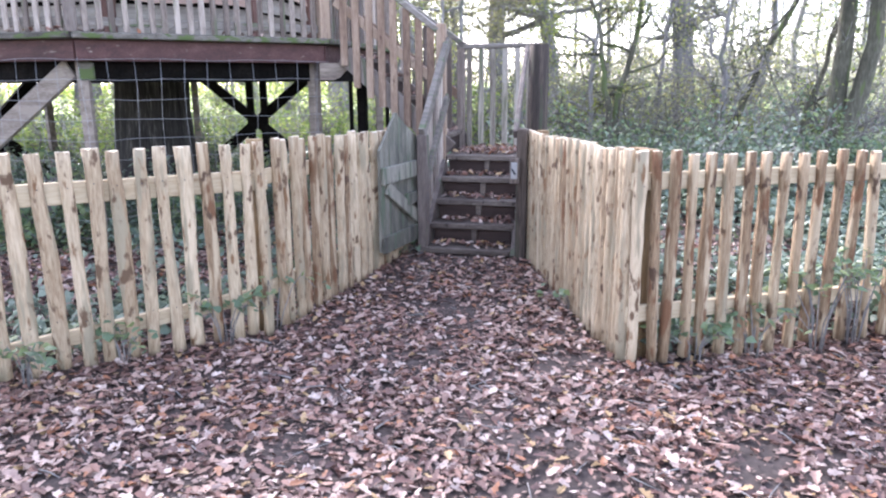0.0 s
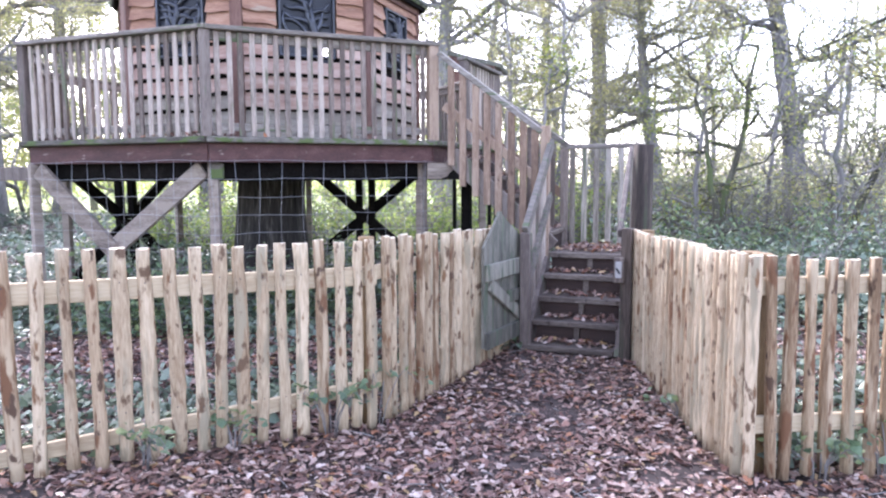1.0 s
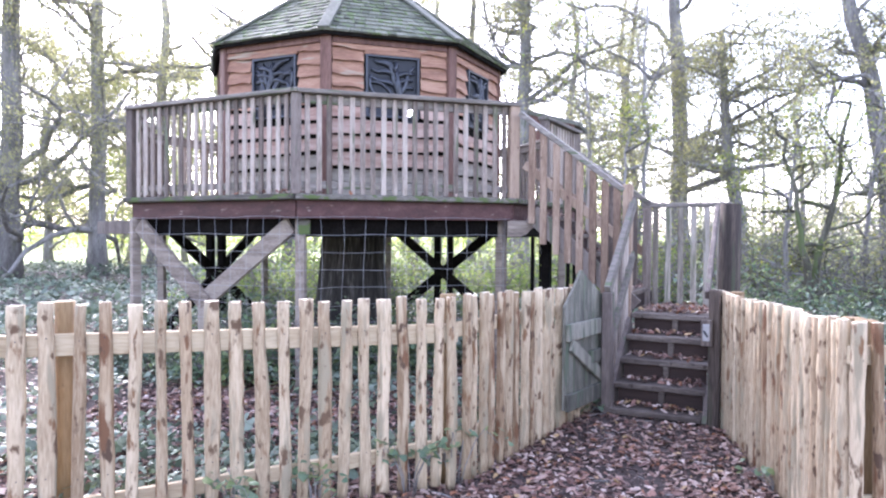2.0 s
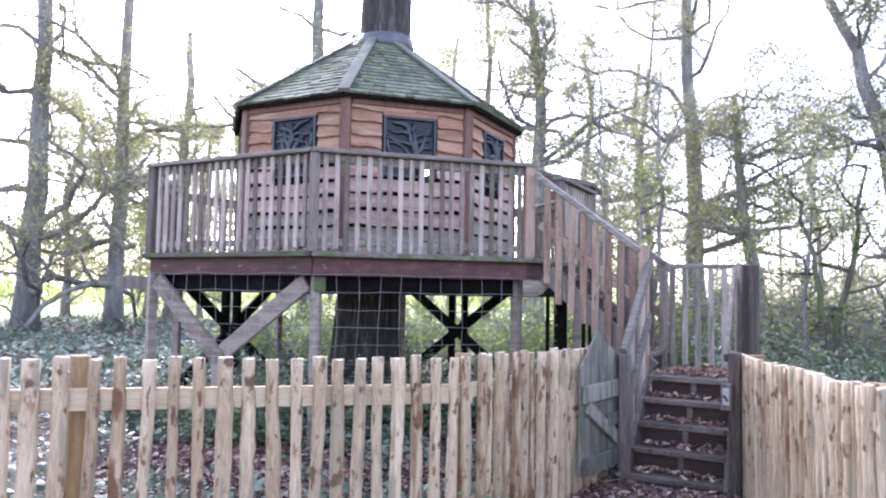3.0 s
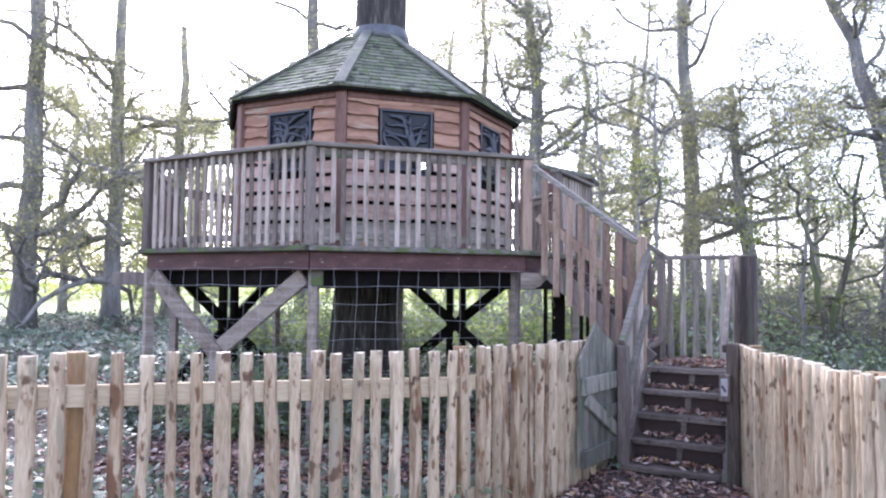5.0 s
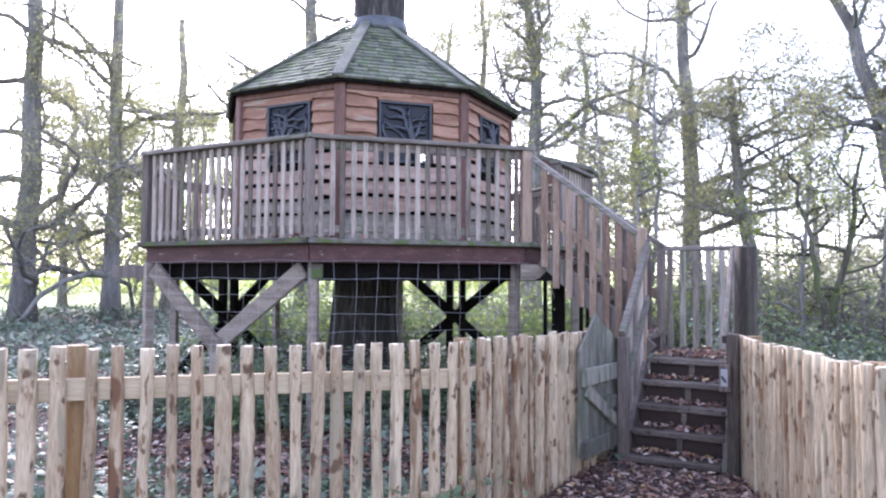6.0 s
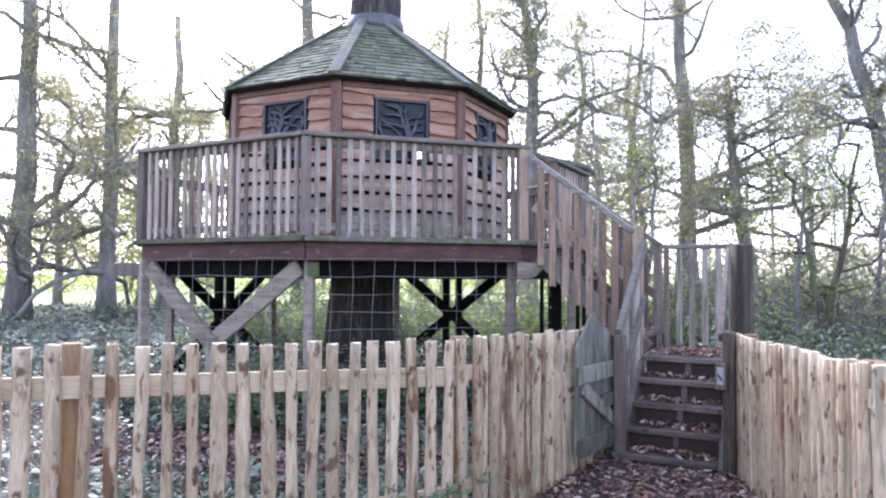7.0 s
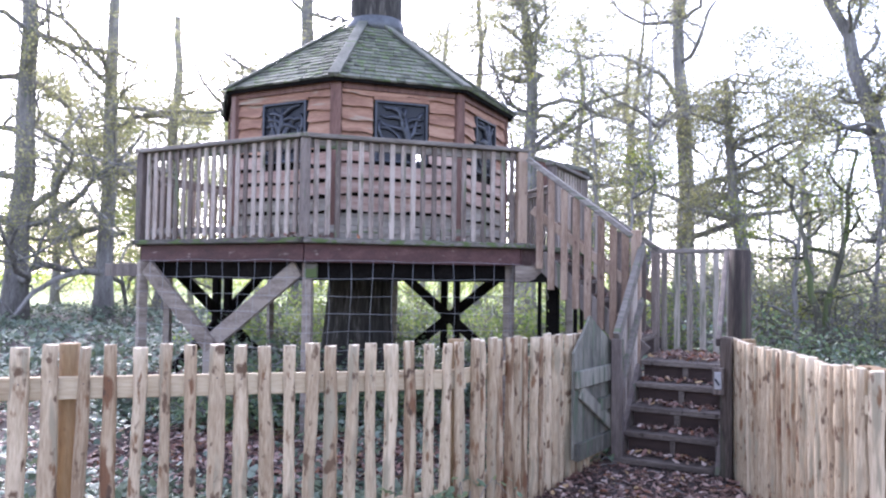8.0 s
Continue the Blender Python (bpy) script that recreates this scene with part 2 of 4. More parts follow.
def ground_material():
    m = material("forest_floor", [(0.022, 0.016, 0.014), (0.05, 0.037, 0.033), (0.09, 0.068, 0.06)], (1, 1, 1), 0.95, 0.8, 26, 1.8)
    n, l = m.node_tree.nodes, m.node_tree.links
    bsdf = n["Principled BSDF"]
    old = bsdf.inputs["Base Color"].links[0].from_socket
    co = n.new("ShaderNodeTexCoord")
    ln = n.new("ShaderNodeVectorMath")
    ln.operation = "LENGTH"
    l.new(co.outputs["Object"], ln.inputs[0])
    wob = n.new("ShaderNodeTexNoise")
    wob.inputs["Scale"].default_value = 0.12
    l.new(co.outputs["Object"], wob.inputs["Vector"])
    ad = n.new("ShaderNodeMath")
    ad.operation, ad.inputs[1].default_value = "MULTIPLY_ADD", 16.0
    l.new(wob.outputs[0], ad.inputs[0])
    l.new(ln.outputs["Value"], ad.inputs[2])
    mr = n.new("ShaderNodeMapRange")
    mr.inputs["From Min"].default_value, mr.inputs["From Max"].default_value = 36, 40
    l.new(ad.outputs[0], mr.inputs["Value"])
    grass = n.new("ShaderNodeTexNoise")
    grass.inputs["Scale"].default_value, grass.inputs["Detail"].default_value = 0.6, 6
    l.new(co.outputs["Object"], grass.inputs["Vector"])
    rp = n.new("ShaderNodeValToRGB")
    rp.color_ramp.elements[0].color, rp.color_ramp.elements[1].color = (0.16, 0.22, 0.06, 1), (0.34, 0.40, 0.13, 1)
    l.new(grass.outputs[0], rp.inputs[0])
    mx = n.new("ShaderNodeMix")
    mx.data_type = "RGBA"
    l.new(mr.outputs[0], mx.inputs[0])
    l.new(old, mx.inputs[6])
    l.new(rp.outputs[0], mx.inputs[7])
    l.new(mx.outputs[2], bsdf.inputs["Base Color"])
    return m


def make_ground():
    """One sheet: fine squares near, growing to the horizon."""
    ax = [0.0]
    st = 0.12
    while ax[-1] < 900:
        ax.append(ax[-1] + st)
        if ax[-1] > 8:
            st *= 1.12
    ax = [-a for a in ax[:0:-1]] + ax
    xs, ys = ax, ax
    w = len(xs)
    verts = [(x, y, ground_z(x, y)) for y in ys for x in xs]
    faces = [(j * w + i, j * w + i + 1, (j + 1) * w + i + 1, (j + 1) * w + i) for j in range(w - 1) for i in range(w - 1)]
    me = bpy.data.meshes.new("ground")
    me.from_pydata(verts, [], faces)
    me.materials.append(ground_material())
    me.polygons.foreach_set("use_smooth", [True] * len(faces))
    tagged(new("ground", me), "dark damp woodland soil with a grassy clearing beyond", "ground", kind="structure")


make_ground()

# ---- paling fences ----


def paling_mesh(i, mat, height=1.0, width=0.063, depth=0.042):
    """A cleft chestnut pale: half round, knobbly, cut flat at the top."""
    r = random.Random(100 + i)
    bm = new_bm()
    n, k = 13, 8
    ph, amp = r.uniform(0, 6.3), r.uniform(0.001, 0.006)
    rings = []
    for j in range(n):
        v = j / (n - 1)
        cx = amp * math.sin(ph + v * r.uniform(3.5, 5.0)) + r.uniform(-0.002, 0.002)
        w = width * (1 + 0.10 * math.sin(ph * 2 + 5 * v) + r.uniform(-0.045, 0.045)) / 2
        ring = []
        for q in range(k):
            a = math.pi * q / (k - 1)
            ring.append(bm.verts.new((cx - w * math.cos(a), -depth * (0.25 + 0.75 * math.sin(a)) * (1 + r.uniform(-0.13, 0.13)), v * height + (r.uniform(-0.004, 0.004) if j else 0))))
        ring.append(bm.verts.new((cx + w * 0.96, 0.006, v * height)))
        ring.append(bm.verts.new((cx - w * 0.96, 0.006, v * height)))
        rings.append(ring)
    m = len(rings[0])
    for r0, r1 in zip(rings, rings[1:]):
        for q in range(m):
            f = bm.faces.new((r0[q], r0[(q + 1) % m], r1[(q + 1) % m], r1[q]))
            f.smooth = q < k - 1
    for z in (0.235, 0.845):
        x = r.uniform(-0.006, 0.006)
        c = [bm.verts.new((x + 0.0035 * math.cos(q * 1.2566), -depth * 1.1 - 0.002, z + 0.0035 * math.sin(q * 1.2566))) for q in range(5)]
        bm.faces.new(c[::-1]).material_index = 2
    t = bm.faces.new(rings[-1])
    t.material_index = 1
    bm.faces.new(rings[0][::-1])
    return mesh_of("pale", bm, [mat, CUT, IRON])


PALES = [paling_mesh(i, PALE) for i in range(14)]
BARKED = [paling_mesh(40 + i, BARKPALE) for i in range(8)]


def fence(label, start, stop, pitch, tops, posts, rails, group, width=1.0, lean=2.0, seed=0, places=None, barked=0.15):
    """A run of pales nailed to two rails; x runs from start to stop, the pales stand on the -y side."""
    r = random.Random(seed)
    a, b = Vector((*start, 0)), Vector((*stop, 0))
    d = b - a
    root = thing("picket_fence", pose(a.x, a.y, 0, 0, 0, math.degrees(math.atan2(d.y, d.x))), label, "fence", group)
    L = d.length
    for z in rails:
        bm = new_bm()
        z0, z1, deep = z if isinstance(z, tuple) else (z, z, 0.09)
        bar(bm, (-0.03, 0.024, z0), (L + 0.03, 0.024, z1), 0.034, deep, 0.004)
        part("rail", bm, RAIL, root, "sawn pale softwood rail")
    for x in posts:
        bm = new_bm()
        tube(bm, [(x, 0.095, -0.2), (x, 0.095, 0.4), (x, 0.095, tops(x / L) + 0.005)], [0.052, 0.05, 0.05], 12, 0.03, r)
        part("post", bm, POST, root, "round tanalised fence post")
    n = int(L / pitch)
    places = places or [(L * i / n + r.uniform(-0.12, 0.12) * pitch, r.uniform(-lean, lean)) for i in range(n + 1)]
    for x, tilt in places:
        h = tops(x / L) + r.uniform(-0.012, 0.012)
        z0 = r.uniform(-0.02, 0.02)
        part("pale", r.choice(BARKED) if r.random() < barked and x > 0.05 else r.choice(PALES), None, root, "", Matrix.LocRotScale((x, 0.007 * math.sin(x * 91), z0), Euler((0, radians(tilt), radians(r.uniform(-6, 6)))), (width * r.uniform(0.8, 1.15), 1, h - z0)))
    return root


LEFT_PALES = [(0.904, 0.5), (1.047, -0.4), (1.182, -0.3), (1.293, 0.2), (1.433, 0.2), (1.568, 1.4), (1.726, -0.7), (1.839, 0.9), (1.983, 0.3), (2.119, -0.3), (2.244, 0.0), (2.376, -0.4), (2.518, -1.0), (2.640, -0.3), (2.748, 0.3), (2.867, -0.4), (2.969, 1.3), (3.100, -0.3), (3.213, -0.2), (3.333, -0.4), (3.450, -0.4), (3.537, 1.4), (3.634, 0.0)]
RIGHT_PALES = [(0.001, 0.2), (0.121, -2.1), (0.191, 0.4), (0.318, -0.6), (0.425, -0.6), (0.538, -0.8), (0.668, -1.6), (0.773, -1.2), (0.868, 0.1), (1.004, -1.0), (1.114, -0.7), (1.221, 0.4), (1.355, -0.0), (1.528, -3.3), (1.66, -1.0), (1.79, -2.0), (1.92, -0.5), (2.05, 1.0), (2.18, -1.5)]
fence("pale peeled chestnut picket fence with open gaps", (-4.05, 2.32), (-0.93, 4.22), 0.125, lambda v: 1.184 - 0.028 * v, (1.503,), ((-0.015, 0.25, 0.085), (0.968, 0.936, 0.115)), "fences of the enclosure", 1.15, 2.0, 3, LEFT_PALES, 0.28)
fence("close-set chestnut paling fence beside the path", (-0.905, 4.25), (-0.14, 6.2), 0.079, lambda v: 1.165 - 0.05 * v, (0.02, 1.9), (0.27, 0.955), "fences of the enclosure", 1.12, 1.0, 5, [(0.07, 0.4)] + [(0.143 + 0.1115 * i, 1.0 * math.sin(i * 2.3)) for i in range(17)], 0.33)
fence("close-set chestnut paling fence beside the path", (0.825, 6.02), (1.10, 3.72), 0.076, lambda v: 1.10 + 0.04 * v, (0.2, 2.15), (0.27, 0.985), "fences of the enclosure", 1.02, 1.4, 8, None, 0.12)
fence("chestnut picket fence with open gaps and bramble", (1.13, 3.68), (3.5, 4.28), 0.135, lambda v: 1.14 - 0.06 * v, (0.1, 1.9), (0.27, 0.985), "fences of the enclosure", 0.88, 2.5, 9, RIGHT_PALES, 0.75)

# ---- lower stairs, landing and upper flight: x across, y up the steps ----
ST = pose(-0.02, 5.92, 0, 0, 0, -14)
RISE, GO, WID, LAND = 0.175, 0.2, 0.72, 0.83
stairs = thing("staircase", ST, "weathered timber steps with a landing, leaves on the treads", "stairs")
for k in range(5):
    z = 0.13 + RISE * k
    bm = new_bm()
    deep = GO + 0.05 if k < 4 else 0.9
    box(bm, 0 if k else -0.06, WID, GO * k, GO * k + deep, z - 0.045, z, 0.006)
    part("tread" if k < 4 else "landing", bm, STEP, stairs)
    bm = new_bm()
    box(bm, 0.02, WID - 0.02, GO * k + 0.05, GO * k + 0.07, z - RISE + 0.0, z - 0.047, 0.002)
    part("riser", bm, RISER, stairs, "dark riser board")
    bm = new_bm()
    box(bm, 0.36, 0.405, GO * k + 0.015, GO * k + 0.048, max(0.0, z - RISE), z - 0.047, 0.003)
    part("block", bm, STEP, stairs)
for x in (-0.022, WID + 0.022):
    bm = new_bm()
    bar(bm, (x, 0.06, 0.02), (x, 0.86, 0.72), 0.04, 0.2, 0.004)
    part("stringer", bm, POSTDK, stairs)
# newels
for x, y, z0, z1, w, mt in ((-0.022, 0.06, 0.0, 1.07, 0.085, POSTDK), (WID + 0.09, 0.02, 0.0, 1.13, 0.085, LOG), (-0.07, 0.93, 0.3, 2.01, 0.085, STAIN), (-0.04, 1.66, 0.0, 1.86, 0.08, GREY)):
    bm = new_bm()
    box(bm, x - w / 2, x + w / 2, y - w / 2, y + w / 2, z0 - 0.1, z1, 0.008)
    part("newel_post", bm, mt, stairs)
bm = new_bm()
tube(bm, [(0.765, 1.5, -0.1), (0.765, 1.5, 0.9), (0.765, 1.5, 1.84)], [0.108, 0.102, 0.1], 16, 0.06)
part("log_post", bm, LOG, stairs, "thick round brown log post")
# sloping rails of the lower steps
for x, x1 in ((-0.022, -0.022), (WID + 0.03, 0.66)):
    bm = new_bm()
    bar(bm, (x, 0.04, 1.08), (x1, 0.98 if x < 0 else 1.4, 1.86 if x < 0 else 1.8), 0.05 if x < 0 else 0.038, 0.1 if x < 0 else 0.07, 0.006)
    part("handrail", bm, GREYX if x < 0 else POSTDK, stairs)
bm = new_bm()
bar(bm, (-0.022, 0.08, 0.6), (-0.022, 0.95, 1.36), 0.04, 0.09, 0.006)
part("midrail", bm, GREYX, stairs)
for i in range(6):
    y = 0.15 + 0.13 * i
    bm = new_bm()
    box(bm, -0.057, -0.035, y - 0.035, y + 0.035, 0.05 + 0.6 * y, 1.0 + 0.83 * y, 0.004)
    part("baluster", bm, GREY, stairs)
# rail behind the landing
bm = new_bm()
bar(bm, (-0.08, 1.66, 1.84), (0.76, 1.66, 1.84), 0.1, 0.045, 0.006)
part("handrail", bm, GREYX, stairs)
for i in range(6):
    x = 0.05 + 0.122 * i
    bm = new_bm()
    box(bm, x - 0.028, x + 0.028, 1.62, 1.642, 0.72, 1.815, 0.004)
    part("baluster", bm, PALEGREY, stairs)
bm = new_bm()
box(bm, -1.085, -0.995, 1.4, 1.49, -0.1, 1.6, 0.006)
part("newel_post", bm, DARK, stairs)
# upper flight to the deck
for k in range(5):
    z = LAND + 0.178 * (k + 1)
    x1 = -0.02 - 0.2 * k
    bm = new_bm()
    box(bm, x1 - 0.25, x1, 0.96, 1.64, z - 0.04, z, 0.005)
    part("tread", bm, STEP, stairs)
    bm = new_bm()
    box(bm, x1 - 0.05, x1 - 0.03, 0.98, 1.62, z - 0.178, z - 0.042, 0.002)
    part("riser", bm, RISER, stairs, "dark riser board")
FLIGHT = (-1.01, -0.89, -0.757, -0.639, -0.523, -0.396, -0.279, -0.165)
for y, drop in ((0.94, 0.0), (1.66, 0.1)):
    bm = new_bm()
    bar(bm, (0.0, y, 0.86), (-1.02, y, 1.75), 0.04, 0.18, 0.004)
    part("stringer", bm, POSTDK, stairs)
    bm = new_bm()
    bar(bm, (-0.1 + drop, y - 0.01, 1.95 - drop), (-1.14, y - 0.01, 2.74 - drop), 0.10, 0.05, 0.006)
    part("handrail", bm, GREYX, stairs, "weathered grey sloping handrail")
    bm = new_bm()
    bar(bm, (-0.06, y, 1.45 - drop), (-1.1, y, 2.235 - drop), 0.035, 0.085, 0.006)
    part("midrail", bm, STAIN, stairs)
    r = random.Random(5)
    for x in FLIGHT if y < 1 else FLIGHT[1::2]:
        zt = 1.85 - drop - x * 0.76
        bm = new_bm()
        box(bm, x - 0.034, x + 0.034, y - 0.045, y - 0.023, zt - (0.98 if x < -1 else 1.10) + r.uniform(-0.03, 0.03), zt, 0.004)
        part("baluster", bm, STAIN if y < 1 else GREY, stairs)

# ---- treehouse ----
CX, CY, ROT = -3.28, 8.85, -81.0
DECK, DR = 1.90, 2.84
house = thing("treehouse", pose(CX, CY, 0), "octagonal timber treehouse on a railed deck with shingled roof", "treehouse")


def oct_pt(i, r, rot=ROT):
    a = radians(rot + 45 * i)
    return Vector((r * math.cos(a), r * math.sin(a), 0))


def up(v, z):
    return Vector((v.x, v.y, z))


def oct_plate(bm, r, z0, z1):
    lo = [bm.verts.new(up(oct_pt(i, r), z0)) for i in range(8)]
    hi = [bm.verts.new(up(oct_pt(i, r), z1)) for i in range(8)]
    bm.faces.new(lo[::-1])
    bm.faces.new(hi)
    for i in range(8):
        bm.faces.new((lo[i], lo[(i + 1) % 8], hi[(i + 1) % 8], hi[i]))


# deck plate, cut to the octagon
bm = new_bm()
oct_plate(bm, DR - 0.03, DECK - 0.05, DECK - 0.012)
part("deck", bm, GREYX, house, "weathered grey deck")
for i in range(8):
    a, b = oct_pt(i, DR), oct_pt(i + 1, DR)
    d = (b - a).normalized()
    bm = new_bm()
    bar(bm, up(a * 1.01, DECK - 0.025), up(b * 1.01, DECK - 0.025), 0.12, 0.05, 0.008)
    part("edge_board", bm, EDGE, house, "mossy grey deck edging")
    a2, b2 = oct_pt(i, DR - 0.025), oct_pt(i + 1, DR - 0.025)
    bm = new_bm()
    bar(bm, up(a2, DECK - 0.14), up(b2, DECK - 0.14), 0.045, 0.17, 0.004)
    part("fascia", bm, FASCIA, house, "dark red-brown fascia board")
    # beam colour carries the shade under the deck
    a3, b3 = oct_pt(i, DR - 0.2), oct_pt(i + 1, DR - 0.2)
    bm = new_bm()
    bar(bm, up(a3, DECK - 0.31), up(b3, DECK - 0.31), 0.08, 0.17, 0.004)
    part("beam", bm, DARK, house, "supporting beam, near-black for the deck's shade")
    bm = new_bm()
    p = oct_pt(i, DR - (0.03 if i == 7 else 0.17))
    box(bm, -0.045, 0.045, -0.045, 0.045, -0.1, DECK - 0.22, 0.006)
    part("leg", bm, BRACE, house, "", pose(p.x, p.y, 0, 0, 0, ROT + 45 * i))
# joists, blackened the same way for deck shade
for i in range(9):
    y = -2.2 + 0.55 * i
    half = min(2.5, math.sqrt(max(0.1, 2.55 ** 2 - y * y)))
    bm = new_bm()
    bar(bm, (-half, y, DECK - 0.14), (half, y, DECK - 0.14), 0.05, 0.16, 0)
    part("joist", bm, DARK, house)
# crossing beams whose ends stick out
bm = new_bm()
bar(bm, (-3.05, -1.1, DECK - 0.31), (2.0, -1.1, DECK - 0.31), 0.1, 0.16, 0.006)
part("beam", bm, POSTDK, house)
# V brace under the front face, X braces under the far faces in shade-black
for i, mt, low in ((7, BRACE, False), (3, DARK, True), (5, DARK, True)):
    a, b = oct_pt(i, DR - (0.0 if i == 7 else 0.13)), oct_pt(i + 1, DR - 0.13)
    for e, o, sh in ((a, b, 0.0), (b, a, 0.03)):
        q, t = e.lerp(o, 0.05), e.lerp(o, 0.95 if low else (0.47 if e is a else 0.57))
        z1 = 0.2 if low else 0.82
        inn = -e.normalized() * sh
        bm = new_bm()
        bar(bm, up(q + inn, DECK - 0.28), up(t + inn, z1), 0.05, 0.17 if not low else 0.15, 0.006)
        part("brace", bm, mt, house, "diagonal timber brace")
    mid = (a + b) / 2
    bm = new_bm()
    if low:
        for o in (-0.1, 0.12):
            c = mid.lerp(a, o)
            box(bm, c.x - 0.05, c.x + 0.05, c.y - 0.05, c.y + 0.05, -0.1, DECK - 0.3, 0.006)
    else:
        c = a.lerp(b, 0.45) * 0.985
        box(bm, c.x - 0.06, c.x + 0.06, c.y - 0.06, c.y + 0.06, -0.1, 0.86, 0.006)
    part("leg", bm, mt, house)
# mossy beam stub under the front corner
c = oct_pt(0, DR - 0.12)
bm = new_bm()
box(bm, -0.02, 0.10, -0.03, 0.08, DECK - 0.38, DECK - 0.228, 0.015)
part("beam_stub", bm, EDGE, house, "mossy green end of a deck beam", pose(c.x, c.y, 0, 0, 0, ROT + 112.5))
# shaped beam end below the stair head
e = oct_pt(1, DR - 0.05)
bm = new_bm()
prof = [(-0.14, 0.0), (0.13, 0.0), (0.15, -0.03), (0.12, -0.065), (0.09, -0.09), (0.05, -0.135), (-0.01, -0.16), (-0.14, -0.16)]
lo = [bm.verts.new((x, -0.04, z)) for x, z in prof]
hi = [bm.verts.new((x, 0.04, z)) for x, z in prof]
bm.faces.new(lo)
bm.faces.new(hi[::-1])
for k in range(len(prof)):
    bm.faces.new((lo[k], hi[k], hi[(k + 1) % len(prof)], lo[(k + 1) % len(prof)]))
bmesh.ops.recalc_face_normals(bm, faces=bm.faces[:])
part("beam_end", bm, BRACE, house, "grey beam end with a curved cut", pose(e.x + 0.13, e.y - 0.08, DECK - 0.225, 0, 0, 12))

# railing
for i in range(8):
    a, b = oct_pt(i, DR + 0.0), oct_pt(i + 1, DR + 0.0)
    d = (b - a)
    L = d.length
    x0 = 0.0 if i != 1 else 0.95
    bm = new_bm()
    bar(bm, (x0 - 0.06, 0, 2.845), (L + 0.06, 0, 2.845), 0.13, 0.04, 0.006)
    rail = part("railing", bm, GREYX, house, "weathered deck railing with a flat cap", pose(a.x, a.y, 0, 0, 0, math.degrees(math.atan2(d.y, d.x))))
    bm = new_bm()
    bar(bm, (x0, 0.03, 2.78), (L, 0.03, 2.78), 0.035, 0.08, 0.004)
    part("rail", bm, GREYX, rail)
    bm = new_bm()
    bar(bm, (x0, 0.03, 1.99), (L, 0.03, 1.99), 0.035, 0.07, 0.004)
    part("rail", bm, GREYX, rail)
    bm = new_bm()
    box(bm, x0 - 0.045, x0 + 0.045, -0.045, 0.045, 1.9, 2.825, 0.006)
    part("post", bm, POSTDK, rail)
    if i == 0:
        bm = new_bm()
        box(bm, L - 0.055, L + 0.045, -0.05, 0.05, 1.9, 2.825, 0.006)
        part("post", bm, STAIN, rail, "brown stair-head post")
    n = int((L - x0) / 0.102)
    r = random.Random(40 + i)
    for k in range(1, n):
        x = x0 + (L - x0) * k / n + r.uniform(-0.006, 0.006)
        bm = new_bm()
        box(bm, x - 0.024, x + 0.024, -0.012, 0.011, 1.905, 2.822, 0.004)
        part("baluster", bm, GREY, rail)

